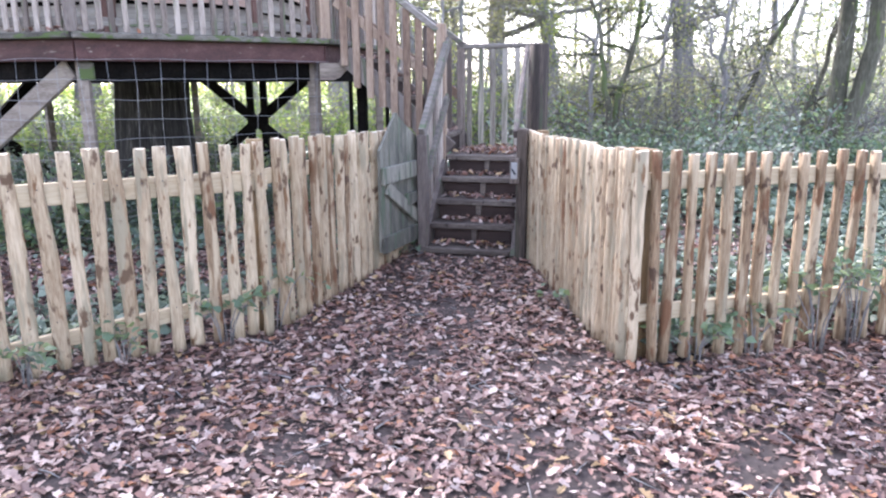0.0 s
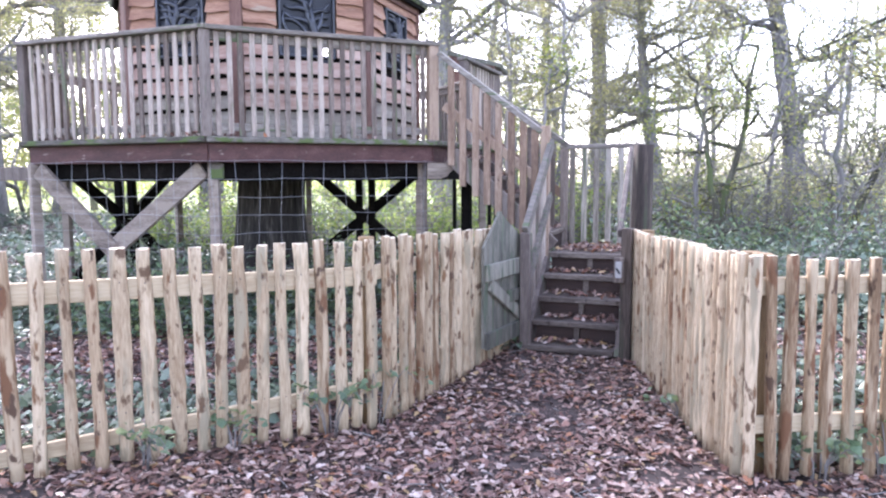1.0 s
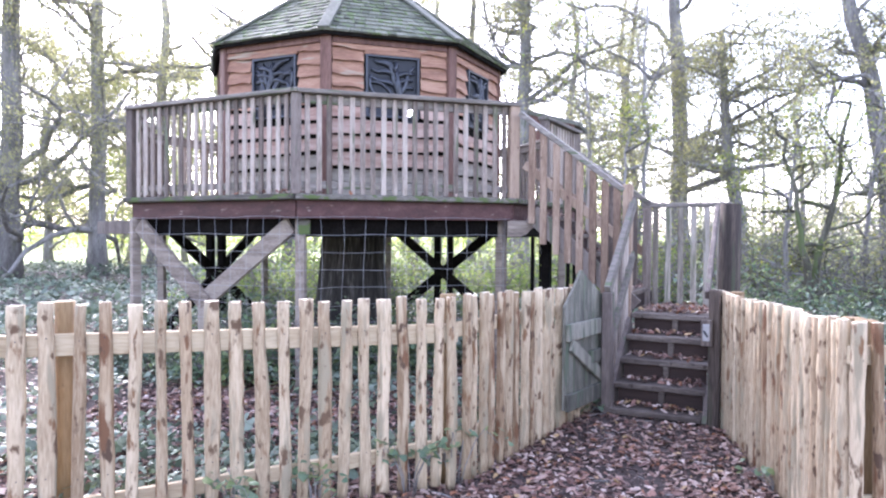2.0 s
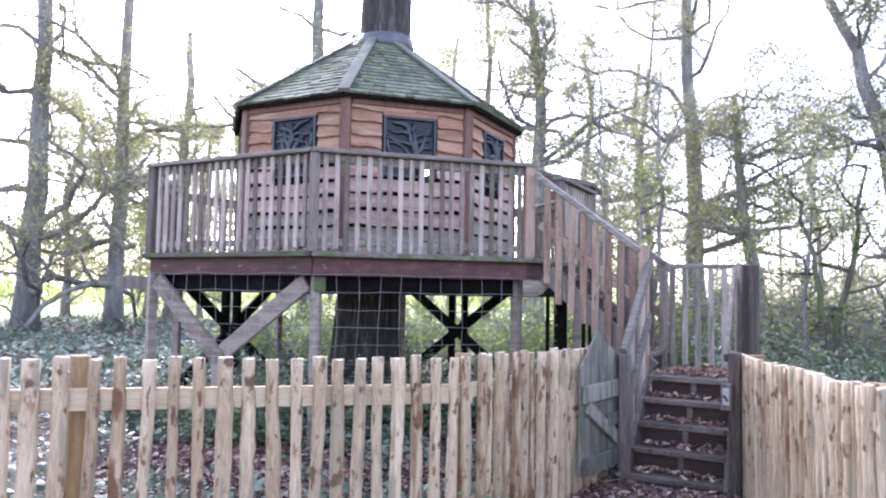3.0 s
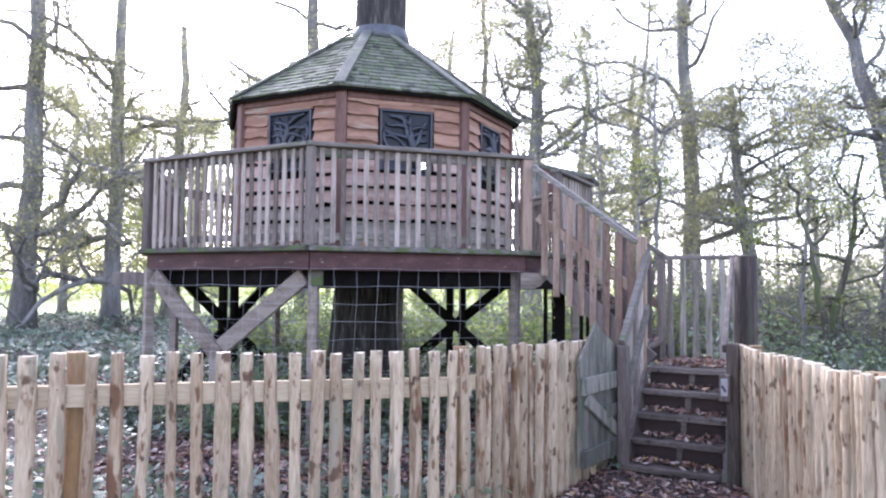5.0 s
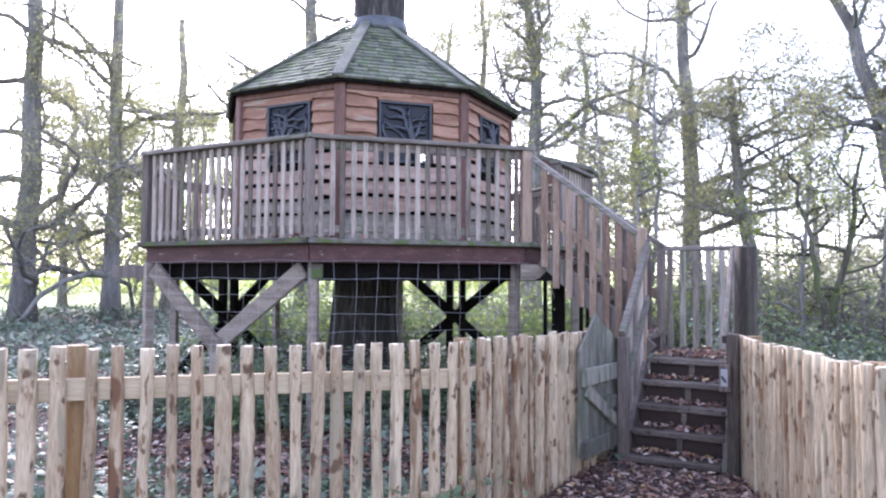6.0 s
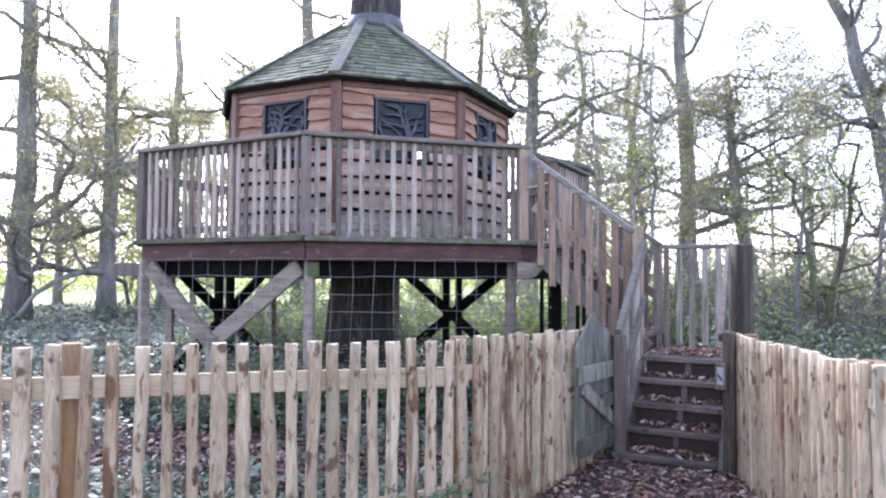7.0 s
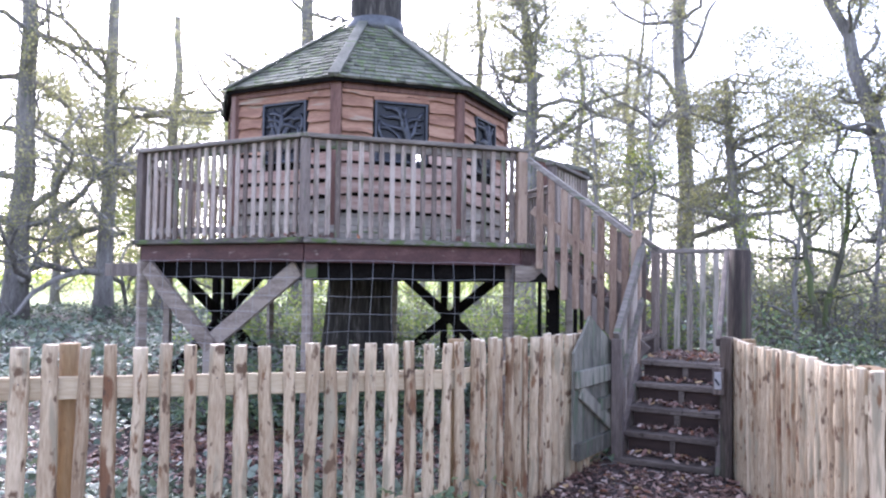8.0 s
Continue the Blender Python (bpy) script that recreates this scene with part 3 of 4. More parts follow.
# walls of waney boards, eight sides
HR, HROT, WZ0, WZ1 = 1.80, -80.0, DECK, 3.66
for i in range(8):
    a, b = oct_pt(i, HR, HROT), oct_pt(i + 1, HR, HROT)
    d = b - a
    L = d.length
    wx0, wx1, wz0, wz1 = (L / 2 - 0.265, L / 2 + 0.305, 2.81, 3.45) if i not in (3, 4) else (L / 2 - 0.31, L / 2 + 0.31, 2.76, 3.55)
    bm = new_bm()
    for s in ((0.0, wx0, WZ0, WZ1), (wx1, L, WZ0, WZ1), (wx0, wx1, WZ0, wz0), (wx0, wx1, wz1, WZ1)):
        box(bm, s[0], s[1], 0.0, 0.03, s[2], s[3], 0)
    wall = part("wall", bm, DARK, house, "wall clad in brown waney-edged boards", pose(a.x, a.y, 0, 0, 0, math.degrees(math.atan2(d.y, d.x))))
    r = random.Random(70 + i)
    z = WZ0
    while z < WZ1 - 0.05:
        low = z < 2.8
        h = min((0.17 if low else 0.14) + r.uniform(-0.012, 0.015), WZ1 - z)
        # low boards stop short: the black backing draws each lip's shadow
        top = -0.028 if low else 0.03
        spans = [(0.05, L - 0.05)]
        if z + h > wz0 + 0.02 and z < wz1 - 0.02:
            spans = [(0.05, wx0 - 0.035), (wx1 + 0.035, L - 0.05)]
        for s0, s1 in spans:
            bm = new_bm()
            n = 12
            ph = r.uniform(0, 9)
            lo, hi = [], []
            for k in range(n + 1):
                x = s0 + (s1 - s0) * k / n
                wob = 0.012 * math.sin(ph + x * 7) + 0.008 * math.sin(ph * 3 + x * 19)
                lo.append((bm.verts.new((x, -0.058, z + wob)), bm.verts.new((x, -0.004, z + wob + 0.012))))
                hi.append((bm.verts.new((x, -0.016, z + h + top)), bm.verts.new((x, -0.004, z + h + top))))
            for k in range(n):
                bm.faces.new((lo[k][0], lo[k + 1][0], hi[k + 1][0], hi[k][0]))
                bm.faces.new((lo[k][1], hi[k][1], hi[k + 1][1], lo[k + 1][1]))
                bm.faces.new((lo[k][1], lo[k + 1][1], lo[k + 1][0], lo[k][0]))
            bm.faces.new((lo[0][0], hi[0][0], hi[0][1], lo[0][1]))
            bm.faces.new((lo[n][0], lo[n][1], hi[n][1], hi[n][0]))
            part("board", bm, CLADLOW if z < 2.25 else (CLADMID if low else CLAD), wall)
        z += h
    bm = new_bm()
    box(bm, 0.05, L - 0.05, -0.066, -0.002, WZ1 - 0.1, WZ1, 0.004)
    part("frieze", bm, TRIM, wall)
    bm = new_bm()
    box(bm, -0.06, 0.06, -0.065, 0.04, WZ0, WZ1, 0.008)
    part("corner_post", bm, TRIM, wall, "", pose(0, 0, 0, 0, 0, -22.5))
    # window with ironwork branches
    bm = new_bm()
    for s in ((wx0 - 0.015, wx0 + 0.01, wz0 - 0.015, wz1 + 0.015), (wx1 - 0.01, wx1 + 0.015, wz0 - 0.015, wz1 + 0.015), (wx0, wx1, wz0 - 0.015, wz0 + 0.01), (wx0, wx1, wz1 - 0.01, wz1 + 0.015)):
        box(bm, s[0], s[1], -0.06, 0.0, s[2], s[3], 0.003)
    part("window_frame", bm, IRON, wall, "dark metal window frame")
    bm = new_bm()
    box(bm, wx0 - 0.03, wx1 + 0.03, -0.055, -0.003, wz1 + 0.017, wz1 + 0.075, 0.006)
    part("window_head", bm, CLAD, wall)
    if i not in (3, 4):
        bm = new_bm()
        if i == 0:
            hx, hz = 0.883, 2.834
            for s in ((wx0, hx - 0.06, wz0, wz1), (hx + 0.06, wx1, wz0, wz1), (hx - 0.06, hx + 0.06, wz0, hz - 0.085), (hx - 0.06, hx + 0.06, hz + 0.085, wz1)):
                box(bm, s[0], s[1], -0.02, -0.012, s[2], s[3], 0)
        else:
            box(bm, wx0, wx1, -0.02, -0.012, wz0, wz1, 0)
        part("window_pane", bm, GLASS, wall, "dark blue-black window pane")

    if i in (7, 0, 1):
        gap = (0.883, 2.834) if i == 0 else (9, 9)
        r = random.Random(11 + i)
        side = 1 if i != 7 else -1
        mid = (wx0 + wx1) / 2
        for k in range(16):
            v0 = 0.05 + 0.062 * k
            x, z = mid + side * (0.13 - 0.12 * v0), wz0 + 0.02 + 0.5 * v0
            an = radians(90 + (62 if k % 2 else -58) * side + r.uniform(-14, 14))
            pts = [(x, -0.03, z)]
            turn = r.choice((-1, 1)) * r.uniform(0.16, 0.34)
            for q in range(11):
                an += turn * (1 if q < 4 else -1.3)
                x, z = x + math.cos(an) * 0.045, z + math.sin(an) * 0.045 + 0.01
                if abs(x - gap[0]) < 0.085 and abs(z - gap[1]) < 0.12:
                    break
                if not (wx0 + 0.015 < x < wx1 - 0.015 and z < wz1 - 0.015):
                    break
                pts.append((x, -0.032 - 0.01 * math.sin(q), z))
            if len(pts) < 3:
                continue
            bm = new_bm()
            tube(bm, pts, [0.03 - 0.014 * q / len(pts) for q in range(len(pts))], 6, 0.1, r)
            part("iron_branch", bm, IRON, wall, "curling dark metal branch")
        bm = new_bm()
        tube(bm, [(mid + side * 0.13, -0.03, wz0), (mid + side * 0.1, -0.035, wz0 + 0.2), (mid + side * 0.06, -0.035, wz0 + 0.38), (mid + side * 0.03, -0.032, wz0 + 0.6)], [0.045, 0.038, 0.03, 0.018], 7, 0.1, r)
        part("iron_trunk", bm, IRON, wall, "dark metal tree stem")

# roof: overlapping shingle courses on eight sides
ER, EZ, TR, TZ = 1.955, 3.655, 0.36, 4.78
for i in range(8):
    a0, b0 = up(oct_pt(i, ER, HROT), EZ), up(oct_pt(i + 1, ER, HROT), EZ)
    a1, b1 = up(oct_pt(i, TR, HROT), TZ), up(oct_pt(i + 1, TR, HROT), TZ)
    slope = ((a1 + b1) / 2 - (a0 + b0) / 2)
    nrm = (b0 - a0).cross(slope).normalized()
    bm = new_bm()
    vs = [bm.verts.new(v) for v in (a0, b0, b1, a1)]
    bm.faces.new(vs)
    res = bmesh.ops.extrude_face_region(bm, geom=bm.faces[:])
    bmesh.ops.translate(bm, verts=[v for v in res["geom"] if isinstance(v, bmesh.types.BMVert)], vec=-nrm * 0.05)
    side = part("roof", bm, DARK, house, "roof side of mossy grey-green shingles")
    n = 17
    r = random.Random(i + 3)
    for k in range(n):
        v0, v1 = k / n, min(1.0, (k + 1.35) / n)
        p0, q0 = a0.lerp(a1, v0), b0.lerp(b1, v0)
        p1, q1 = a0.lerp(a1, v1), b0.lerp(b1, v1)
        single = i in (7, 0, 1)
        bm = new_bm()
        w = (q0 - p0).length
        m = max(2, int(w / 0.13))
        cuts = [0.0] + sorted((j + r.uniform(-0.25, 0.25)) / m for j in range(1, m)) + [1.0]
        for c0, c1 in zip(cuts, cuts[1:]):
            lift = r.uniform(0.018, 0.028)
            sag = (a0 - a1).normalized() * r.uniform(0.0, 0.016)
            g = 0.003 / w
            lo0, lo1 = p0.lerp(q0, c0 + g) + sag, p0.lerp(q0, c1 - g) + sag
            hi0, hi1 = p1.lerp(q1, c0 + g), p1.lerp(q1, c1 - g)
            t = [bm.verts.new(x) for x in (lo0 + nrm * lift, lo1 + nrm * lift, hi1 + nrm * 0.006, hi0 + nrm * 0.006, lo0 + nrm * 0.002, lo1 + nrm * 0.002)]
            bm.faces.new((t[0], t[1], t[2], t[3]))
            bm.faces.new((t[4], t[5], t[1], t[0]))
            bm.faces.new((t[0], t[3], t[4]))
            bm.faces.new((t[1], t[5], t[2]))
            if single:
                part("shingle", bm, SHINGLE, side)
                bm = new_bm()
        if not single:
            part("shingle_course", bm, SHINGLE, side)
    bm = new_bm()
    bar(bm, a0 * 1.0 + Vector((0, 0, 0.035)) + (a0 - a1).normalized() * 0.02, a1 + Vector((0, 0, 0.035)), 0.13, 0.03, 0.006)
    part("hip_board", bm, HIP, side, "grey-green hip board")
    # thin near-black strip that draws the shadow line below the eaves
    bm = new_bm()
    bar(bm, up(a0 * 0.985, EZ - 0.02), up(b0 * 0.985, EZ - 0.02), 0.03, 0.035, 0.003)
    part("eaves_board", bm, DARK, side)
# the tree that carries it
host = thing("oak_tree", pose(CX, CY, 0), "stout tree trunk rising through the treehouse roof", "tree")
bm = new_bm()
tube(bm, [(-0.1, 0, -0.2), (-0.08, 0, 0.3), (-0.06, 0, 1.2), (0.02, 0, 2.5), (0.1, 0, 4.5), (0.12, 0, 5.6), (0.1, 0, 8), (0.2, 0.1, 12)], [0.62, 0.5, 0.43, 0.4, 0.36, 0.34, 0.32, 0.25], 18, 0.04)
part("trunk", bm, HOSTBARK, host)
bm = new_bm()
tube(bm, [(0.1, 0, 4.7), (0.1, 0, 4.9)], [0.395, 0.372], 18, 0.02)
part("collar", bm, LEAD, host, "grey flashing collar at the roof")

# ---- gate, latch and wire mesh ----
gate = thing("garden_gate", pose(-0.367, 5.425, 0, 0, 0, 67.97), "grey-green ledged and braced gate with a pointed top, standing open", "gate")
GW = 0.82


def gate_top(x):
    u = x / GW
    v = (0.36 - u) / 0.36 if u < 0.36 else (u - 0.36) / 0.64
    return 1.265 - 0.275 * v ** 0.9 if v > 0.06 else 1.26


for k in range(5):
    x0, x1 = GW * k / 5 + 0.003, GW * (k + 1) / 5 - 0.003
    bm = new_bm()
    n = 4
    xs = [x0 + (x1 - x0) * q / n for q in range(n + 1)]
    lo = [[bm.verts.new((x, y, 0.205)) for x in xs] for y in (-0.03, -0.008)]
    hi = [[bm.verts.new((x, y, gate_top(x))) for x in xs] for y in (-0.03, -0.008)]
    for q in range(n):
        bm.faces.new((lo[0][q], lo[0][q + 1], hi[0][q + 1], hi[0][q]))
        bm.faces.new((lo[1][q + 1], lo[1][q], hi[1][q], hi[1][q + 1]))
        bm.faces.new((hi[0][q], hi[0][q + 1], hi[1][q + 1], hi[1][q]))
        bm.faces.new((lo[0][q + 1], lo[0][q], lo[1][q], lo[1][q + 1]))
    bm.faces.new((lo[0][0], hi[0][0], hi[1][0], lo[1][0]))
    bm.faces.new((lo[0][n], lo[1][n], hi[1][n], hi[0][n]))
    part("board", bm, GATE, gate)
for z in (0.262, 0.56, 0.797):
    bm = new_bm()
    if z == 0.56:
        bar(bm, (0.42, -0.05, z), (GW, -0.05, z), 0.032, 0.1, 0.005)
    else:
        bar(bm, (0.0, -0.05, z), (GW, -0.05, z), 0.032, 0.13, 0.005)
    part("ledge", bm, GATE, gate)
bm = new_bm()
bar(bm, (0.08, -0.048, 0.70), (0.74, -0.048, 0.33), 0.028, 0.1, 0.005)
part("brace", bm, GATE, gate)
latch = thing("gate_latch", ST @ pose(WID + 0.02, -0.04, 0.70), "small grey metal gate latch on a wooden block", "latch")
bm = new_bm()
box(bm, -0.02, 0.06, -0.02, 0.02, 0.0, 0.2, 0.005)
part("block", bm, GREY, latch)
bm = new_bm()
box(bm, -0.008, 0.044, -0.03, -0.019, 0.04, 0.17, 0.004)
part("plate", bm, WIRE, latch, "galvanised plate")
bm = new_bm()
bar(bm, (0.0, -0.036, 0.12), (0.03, -0.036, 0.075), 0.012, 0.016, 0.003)
part("bolt", bm, IRON, latch, "dark bolt")
hut = thing("timber_hut", pose(-1.0, 12.0, 0, 0, 0, -5), "small dark timber hut on legs with a sloping roof", "hut")
for x0, x1, y0, y1 in ((-0.36, 0.3, 0.0, 0.04), (-0.36, 0.3, 0.76, 0.8), (-0.36, -0.32, 0.04, 0.76), (0.26, 0.3, 0.04, 0.76)):
    bm = new_bm()
    box(bm, x0, x1, y0, y1, 2.7, 3.28, 0.004)
    part("wall", bm, TRIM, hut)
bm = new_bm()
for x in (-0.33, 0.27):
    for y in (0.03, 0.77):
        leg = new_bm()
        box(leg, x - 0.03, x + 0.03, y - 0.03, y + 0.03, -0.1, 2.7, 0.004)
        part("leg", leg, DARK, hut)
bar(bm, (-0.42, 0.4, 3.58), (0.46, 0.4, 3.34), 0.95, 0.07, 0.008)
part("roof", bm, HIP, hut, "grey felted sloping roof")
bm = new_bm()
bar(bm, (-0.4, -0.05, 3.48), (0.36, -0.05, 3.275), 0.03, 0.14, 0.004)
part("fascia", bm, TRIM, hut)

mesh_fence = thing("wire_netting", pose(CX, CY, 0), "square galvanised stock netting hung below the deck edge", "netting")
corners = [oct_pt(i, DR + 0.04) for i in (7, 0, 1)]
r = random.Random(4)


def along(s):
    k = 0 if s < 1 else 1
    return corners[k].lerp(corners[k + 1], s - k)


for z in [1.69 - 0.165 * k for k in range(11)]:
    bm = new_bm()
    pts = []
    for q in range(41):
        p = along(min(1.9999, q * 0.05))
        pts.append(up(p, z + 0.006 * math.sin(q * 0.7 + z * 9) + r.uniform(-0.003, 0.003)))
    tube(bm, pts, [0.0021] * len(pts), 4, 0, r)
    part("wire", bm, WIRE, mesh_fence)
for q in range(1, 22):
    s = q * 0.0925
    bm = new_bm()
    pts = []
    for k in range(8):
        p = along(min(1.999, s + 0.006 * math.sin(k * 1.3 + q)))
        pts.append(up(p, 1.70 - 0.245 * k))
    tube(bm, pts, [0.0019] * len(pts), 4, 0, r)
    part("wire", bm, WIRE, mesh_fence)

# ---- foliage materials ----


def leaf_material(name, colors, through_light=0.35, rough=0.6, step=False):
    m = bpy.data.materials.new(name)
    m.use_nodes = True
    n, l = m.node_tree.nodes, m.node_tree.links
    bsdf = n["Principled BSDF"]
    bsdf.inputs["Roughness"].default_value = rough
    g = n.new("ShaderNodeNewGeometry")
    ramp = n.new("ShaderNodeValToRGB")
    ramp.color_ramp.interpolation = "CONSTANT" if step else "LINEAR"
    e = ramp.color_ramp.elements
    while len(e) < len(colors):
        e.new(0.5)
    for i, c in enumerate(colors):
        e[i].position, e[i].color = i / len(colors), (*c, 1)
    l.new(g.outputs["Random Per Island"], ramp.inputs[0])
    co, nz = n.new("ShaderNodeTexCoord"), n.new("ShaderNodeTexNoise")
    nz.inputs["Scale"].default_value, nz.inputs["Detail"].default_value = 55, 4
    l.new(co.outputs["Object"], nz.inputs["Vector"])
    mr = n.new("ShaderNodeMapRange")
    mr.inputs["To Min"].default_value, mr.inputs["To Max"].default_value = 0.55, 1.4
    l.new(nz.outputs[0], mr.inputs["Value"])
    mul = n.new("ShaderNodeVectorMath")
    mul.operation = "SCALE"
    l.new(ramp.outputs[0], mul.inputs[0])
    l.new(mr.outputs[0], mul.inputs["Scale"])
    l.new(mul.outputs[0], bsdf.inputs["Base Color"])
    tr, mx = n.new("ShaderNodeBsdfTranslucent"), n.new("ShaderNodeMixShader")
    l.new(mul.outputs[0], tr.inputs["Color"])
    mx.inputs[0].default_value = through_light
    l.new(bsdf.outputs[0], mx.inputs[1])
    l.new(tr.outputs[0], mx.inputs[2])
    l.new(mx.outputs[0], n["Material Output"].inputs["Surface"])
    return m


LITTER = leaf_material("fallen_leaves", [(0.146, 0.073, 0.058), (0.361, 0.249, 0.206), (0.198, 0.107, 0.086), (0.430, 0.310, 0.258), (0.086, 0.050, 0.043), (0.499, 0.387, 0.331), (0.292, 0.159, 0.120), (0.155, 0.086, 0.073), (0.396, 0.267, 0.215), (0.550, 0.447, 0.391), (0.138, 0.069, 0.054), (0.439, 0.331, 0.280), (0.189, 0.107, 0.086), (0.318, 0.138, 0.069), (0.103, 0.058, 0.049), (0.335, 0.215, 0.172), (0.241, 0.125, 0.095), (0.172, 0.103, 0.086), (0.120, 0.067, 0.056), (0.387, 0.262, 0.215), (0.095, 0.055, 0.047), (0.284, 0.159, 0.120), (0.396, 0.267, 0.129), (0.456, 0.353, 0.301)], 0.1, 0.55, True)
CRUMB = leaf_material("leaf_crumbs", [(0.16, 0.10, 0.08), (0.28, 0.19, 0.15), (0.10, 0.065, 0.055), (0.38, 0.27, 0.22), (0.20, 0.12, 0.09)], 0.1, 0.7, True)
IVY = leaf_material("ivy_leaves", [(0.068, 0.10, 0.07), (0.125, 0.175, 0.122), (0.19, 0.245, 0.18), (0.085, 0.125, 0.09), (0.25, 0.30, 0.235), (0.145, 0.19, 0.108)], 0.2, 0.5)
BRAMBLE = leaf_material("bramble_leaves", [(0.11, 0.175, 0.10), (0.17, 0.25, 0.13), (0.10, 0.155, 0.105), (0.23, 0.29, 0.125)], 0.4, 0.45)
OAKLEAF = leaf_material("turning_oak_leaves", [(0.22, 0.228, 0.115), (0.33, 0.335, 0.16), (0.42, 0.405, 0.19), (0.26, 0.27, 0.145), (0.47, 0.43, 0.21), (0.20, 0.215, 0.125)], 0.68, 0.6)
YELLOW = leaf_material("yellow_green_leaves", [(0.22, 0.28, 0.07), (0.33, 0.39, 0.09), (0.42, 0.41, 0.11), (0.18, 0.25, 0.07)], 0.6, 0.6)
LIME = leaf_material("fresh_green_leaves", [(0.14, 0.22, 0.055), (0.22, 0.31, 0.085), (0.29, 0.37, 0.11), (0.12, 0.19, 0.06), (0.33, 0.37, 0.12)], 0.55, 0.6)
# Leaf colours greyed to paint in the haze of the far woods.
DISTANT = leaf_material("haze_greyed_foliage", [(0.16, 0.175, 0.115), (0.23, 0.24, 0.16), (0.29, 0.285, 0.19), (0.19, 0.205, 0.145)], 0.5, 0.7)
TWIG = material("twig_bark", [(0.105, 0.097, 0.093), (0.19, 0.18, 0.172), (0.28, 0.268, 0.255)], (5, 5, 2), 0.95, 0.4, 10, 1.5)

SHAPES = {
    "oak": ([(-0.5, 0, 0), (-0.3, 0.15, 0.08), (-0.12, 0.12, 0.05), (0.06, 0.27, 0.14), (0.2, 0.18, 0.1), (0.36, 0.22, 0.13), (0.5, 0, 0.02), (0.36, -0.22, 0.13), (0.2, -0.18, 0.1), (0.06, -0.27, 0.14), (-0.12, -0.12, 0.05), (-0.3, -0.15, 0.08), (0.1, 0, 0)],
            [(0, 12, 2, 1), (12, 4, 3, 2), (12, 6, 5, 4), (0, 11, 10, 12), (12, 10, 9, 8), (12, 8, 7, 6)]),
    "ivy": ([(-0.45, 0, 0), (-0.25, 0.4, -0.05), (0.05, 0.3, 0.0), (0.55, 0, -0.08), (0.05, -0.3, 0.0), (-0.25, -0.4, -0.05), (0, 0, 0.06)],
            [(0, 6, 2, 1), (6, 3, 2), (0, 5, 4, 6), (6, 4, 3)]),
    "spray": ([(-0.5, 0, 0), (0.0, 0.3, 0.08), (0.5, 0, 0), (0.0, -0.3, 0.08)], [(0, 2, 1), (0, 3, 2)]),
}


def leaf_cloud(name, places, sizes, tilt, mat, shape, seed, curl=1.0):
    """One mesh of many leaves: places (n, 3), sizes (n,), tilt the spread in radians of the leaf's plane from level."""
    g = np.random.default_rng(seed)
    tv, tf = SHAPES[shape]
    tv = np.array(tv, float)
    places, sizes = np.asarray(places, float), np.asarray(sizes, float)
    n, k = len(places), len(tv)
    yaw, px, py = g.uniform(0, 2 * np.pi, n), g.normal(0, tilt, n), g.normal(0, tilt, n)
    base = np.repeat(tv[None], n, 0)
    base[:, :, 1] *= g.uniform(0.75, 1.3, n)[:, None]
    base[:, :, 2] *= (g.uniform(-0.6, 2.2, n) * curl)[:, None]
    base *= sizes[:, None, None]
    c, s = np.cos(px)[:, None], np.sin(px)[:, None]
    x, y, z = base[:, :, 0], base[:, :, 1] * c - base[:, :, 2] * s, base[:, :, 1] * s + base[:, :, 2] * c
    c, s = np.cos(py)[:, None], np.sin(py)[:, None]
    x, z = x * c + z * s, -x * s + z * c
    c, s = np.cos(yaw)[:, None], np.sin(yaw)[:, None]
    v = np.stack([x * c - y * s, x * s + y * c, z], 2) + places[:, None, :]
    loops = np.concatenate([np.array(f) for f in tf])
    lens = np.array([len(f) for f in tf])
    allv = (loops[None] + (np.arange(n) * k)[:, None]).ravel()
    tot = np.tile(lens, n)
    me = bpy.data.meshes.new(name)
    me.vertices.add(n * k)
    me.vertices.foreach_set("co", v.ravel())
    me.loops.add(len(allv))
    me.loops.foreach_set("vertex_index", allv.astype(np.int32))
    me.polygons.add(len(tot))
    me.polygons.foreach_set("loop_start", np.concatenate([[0], np.cumsum(tot)[:-1]]).astype(np.int32))
    me.polygons.foreach_set("loop_total", tot.astype(np.int32))
    me.update(calc_edges=True)
    me.materials.append(mat)
    return me


GZ = np.vectorize(ground_z)
NR = np.random.default_rng(21)


def left_of(p, a, b):
    """Positive where p lies to the left of the line from a to b."""
    return (b[0] - a[0]) * (p[:, 1] - a[1]) - (b[1] - a[1]) * (p[:, 0] - a[0])


def enclosure_left(p):
    return (left_of(p, (-4.05, 2.32), (-0.93, 4.22)) > 0.06) & (left_of(p, (-0.93, 4.22), (-0.1, 6.2)) > 0.06)


def enclosure_right(p):
    return (left_of(p, (1.10, 3.68), (3.5, 4.28)) > 0.05) & (left_of(p, (1.1, 3.68), (0.88, 6.1)) < -0.06)


def on_stairs(p):
    q = p - np.array([-0.04, 5.9])
    a = radians(14)
    u, w = q[:, 0] * math.sin(a) + q[:, 1] * math.cos(a), q[:, 0] * math.cos(a) - q[:, 1] * math.sin(a)
    return (u > 0) & (u < 1.7) & (w > -0.15) & (w < 1.0)


def scatter(n, x0, x1, y0, y1, keep):
    p = np.stack([NR.uniform(x0, x1, n), NR.uniform(y0, y1, n)], 1)
    return p[keep(p)]


def patchy(p, scale, cut):
    f = np.array([noise.noise((x * scale, y * scale, 5.5)) for x, y in p])
    return p[f + NR.uniform(-0.3, 0.3, len(p)) > cut]


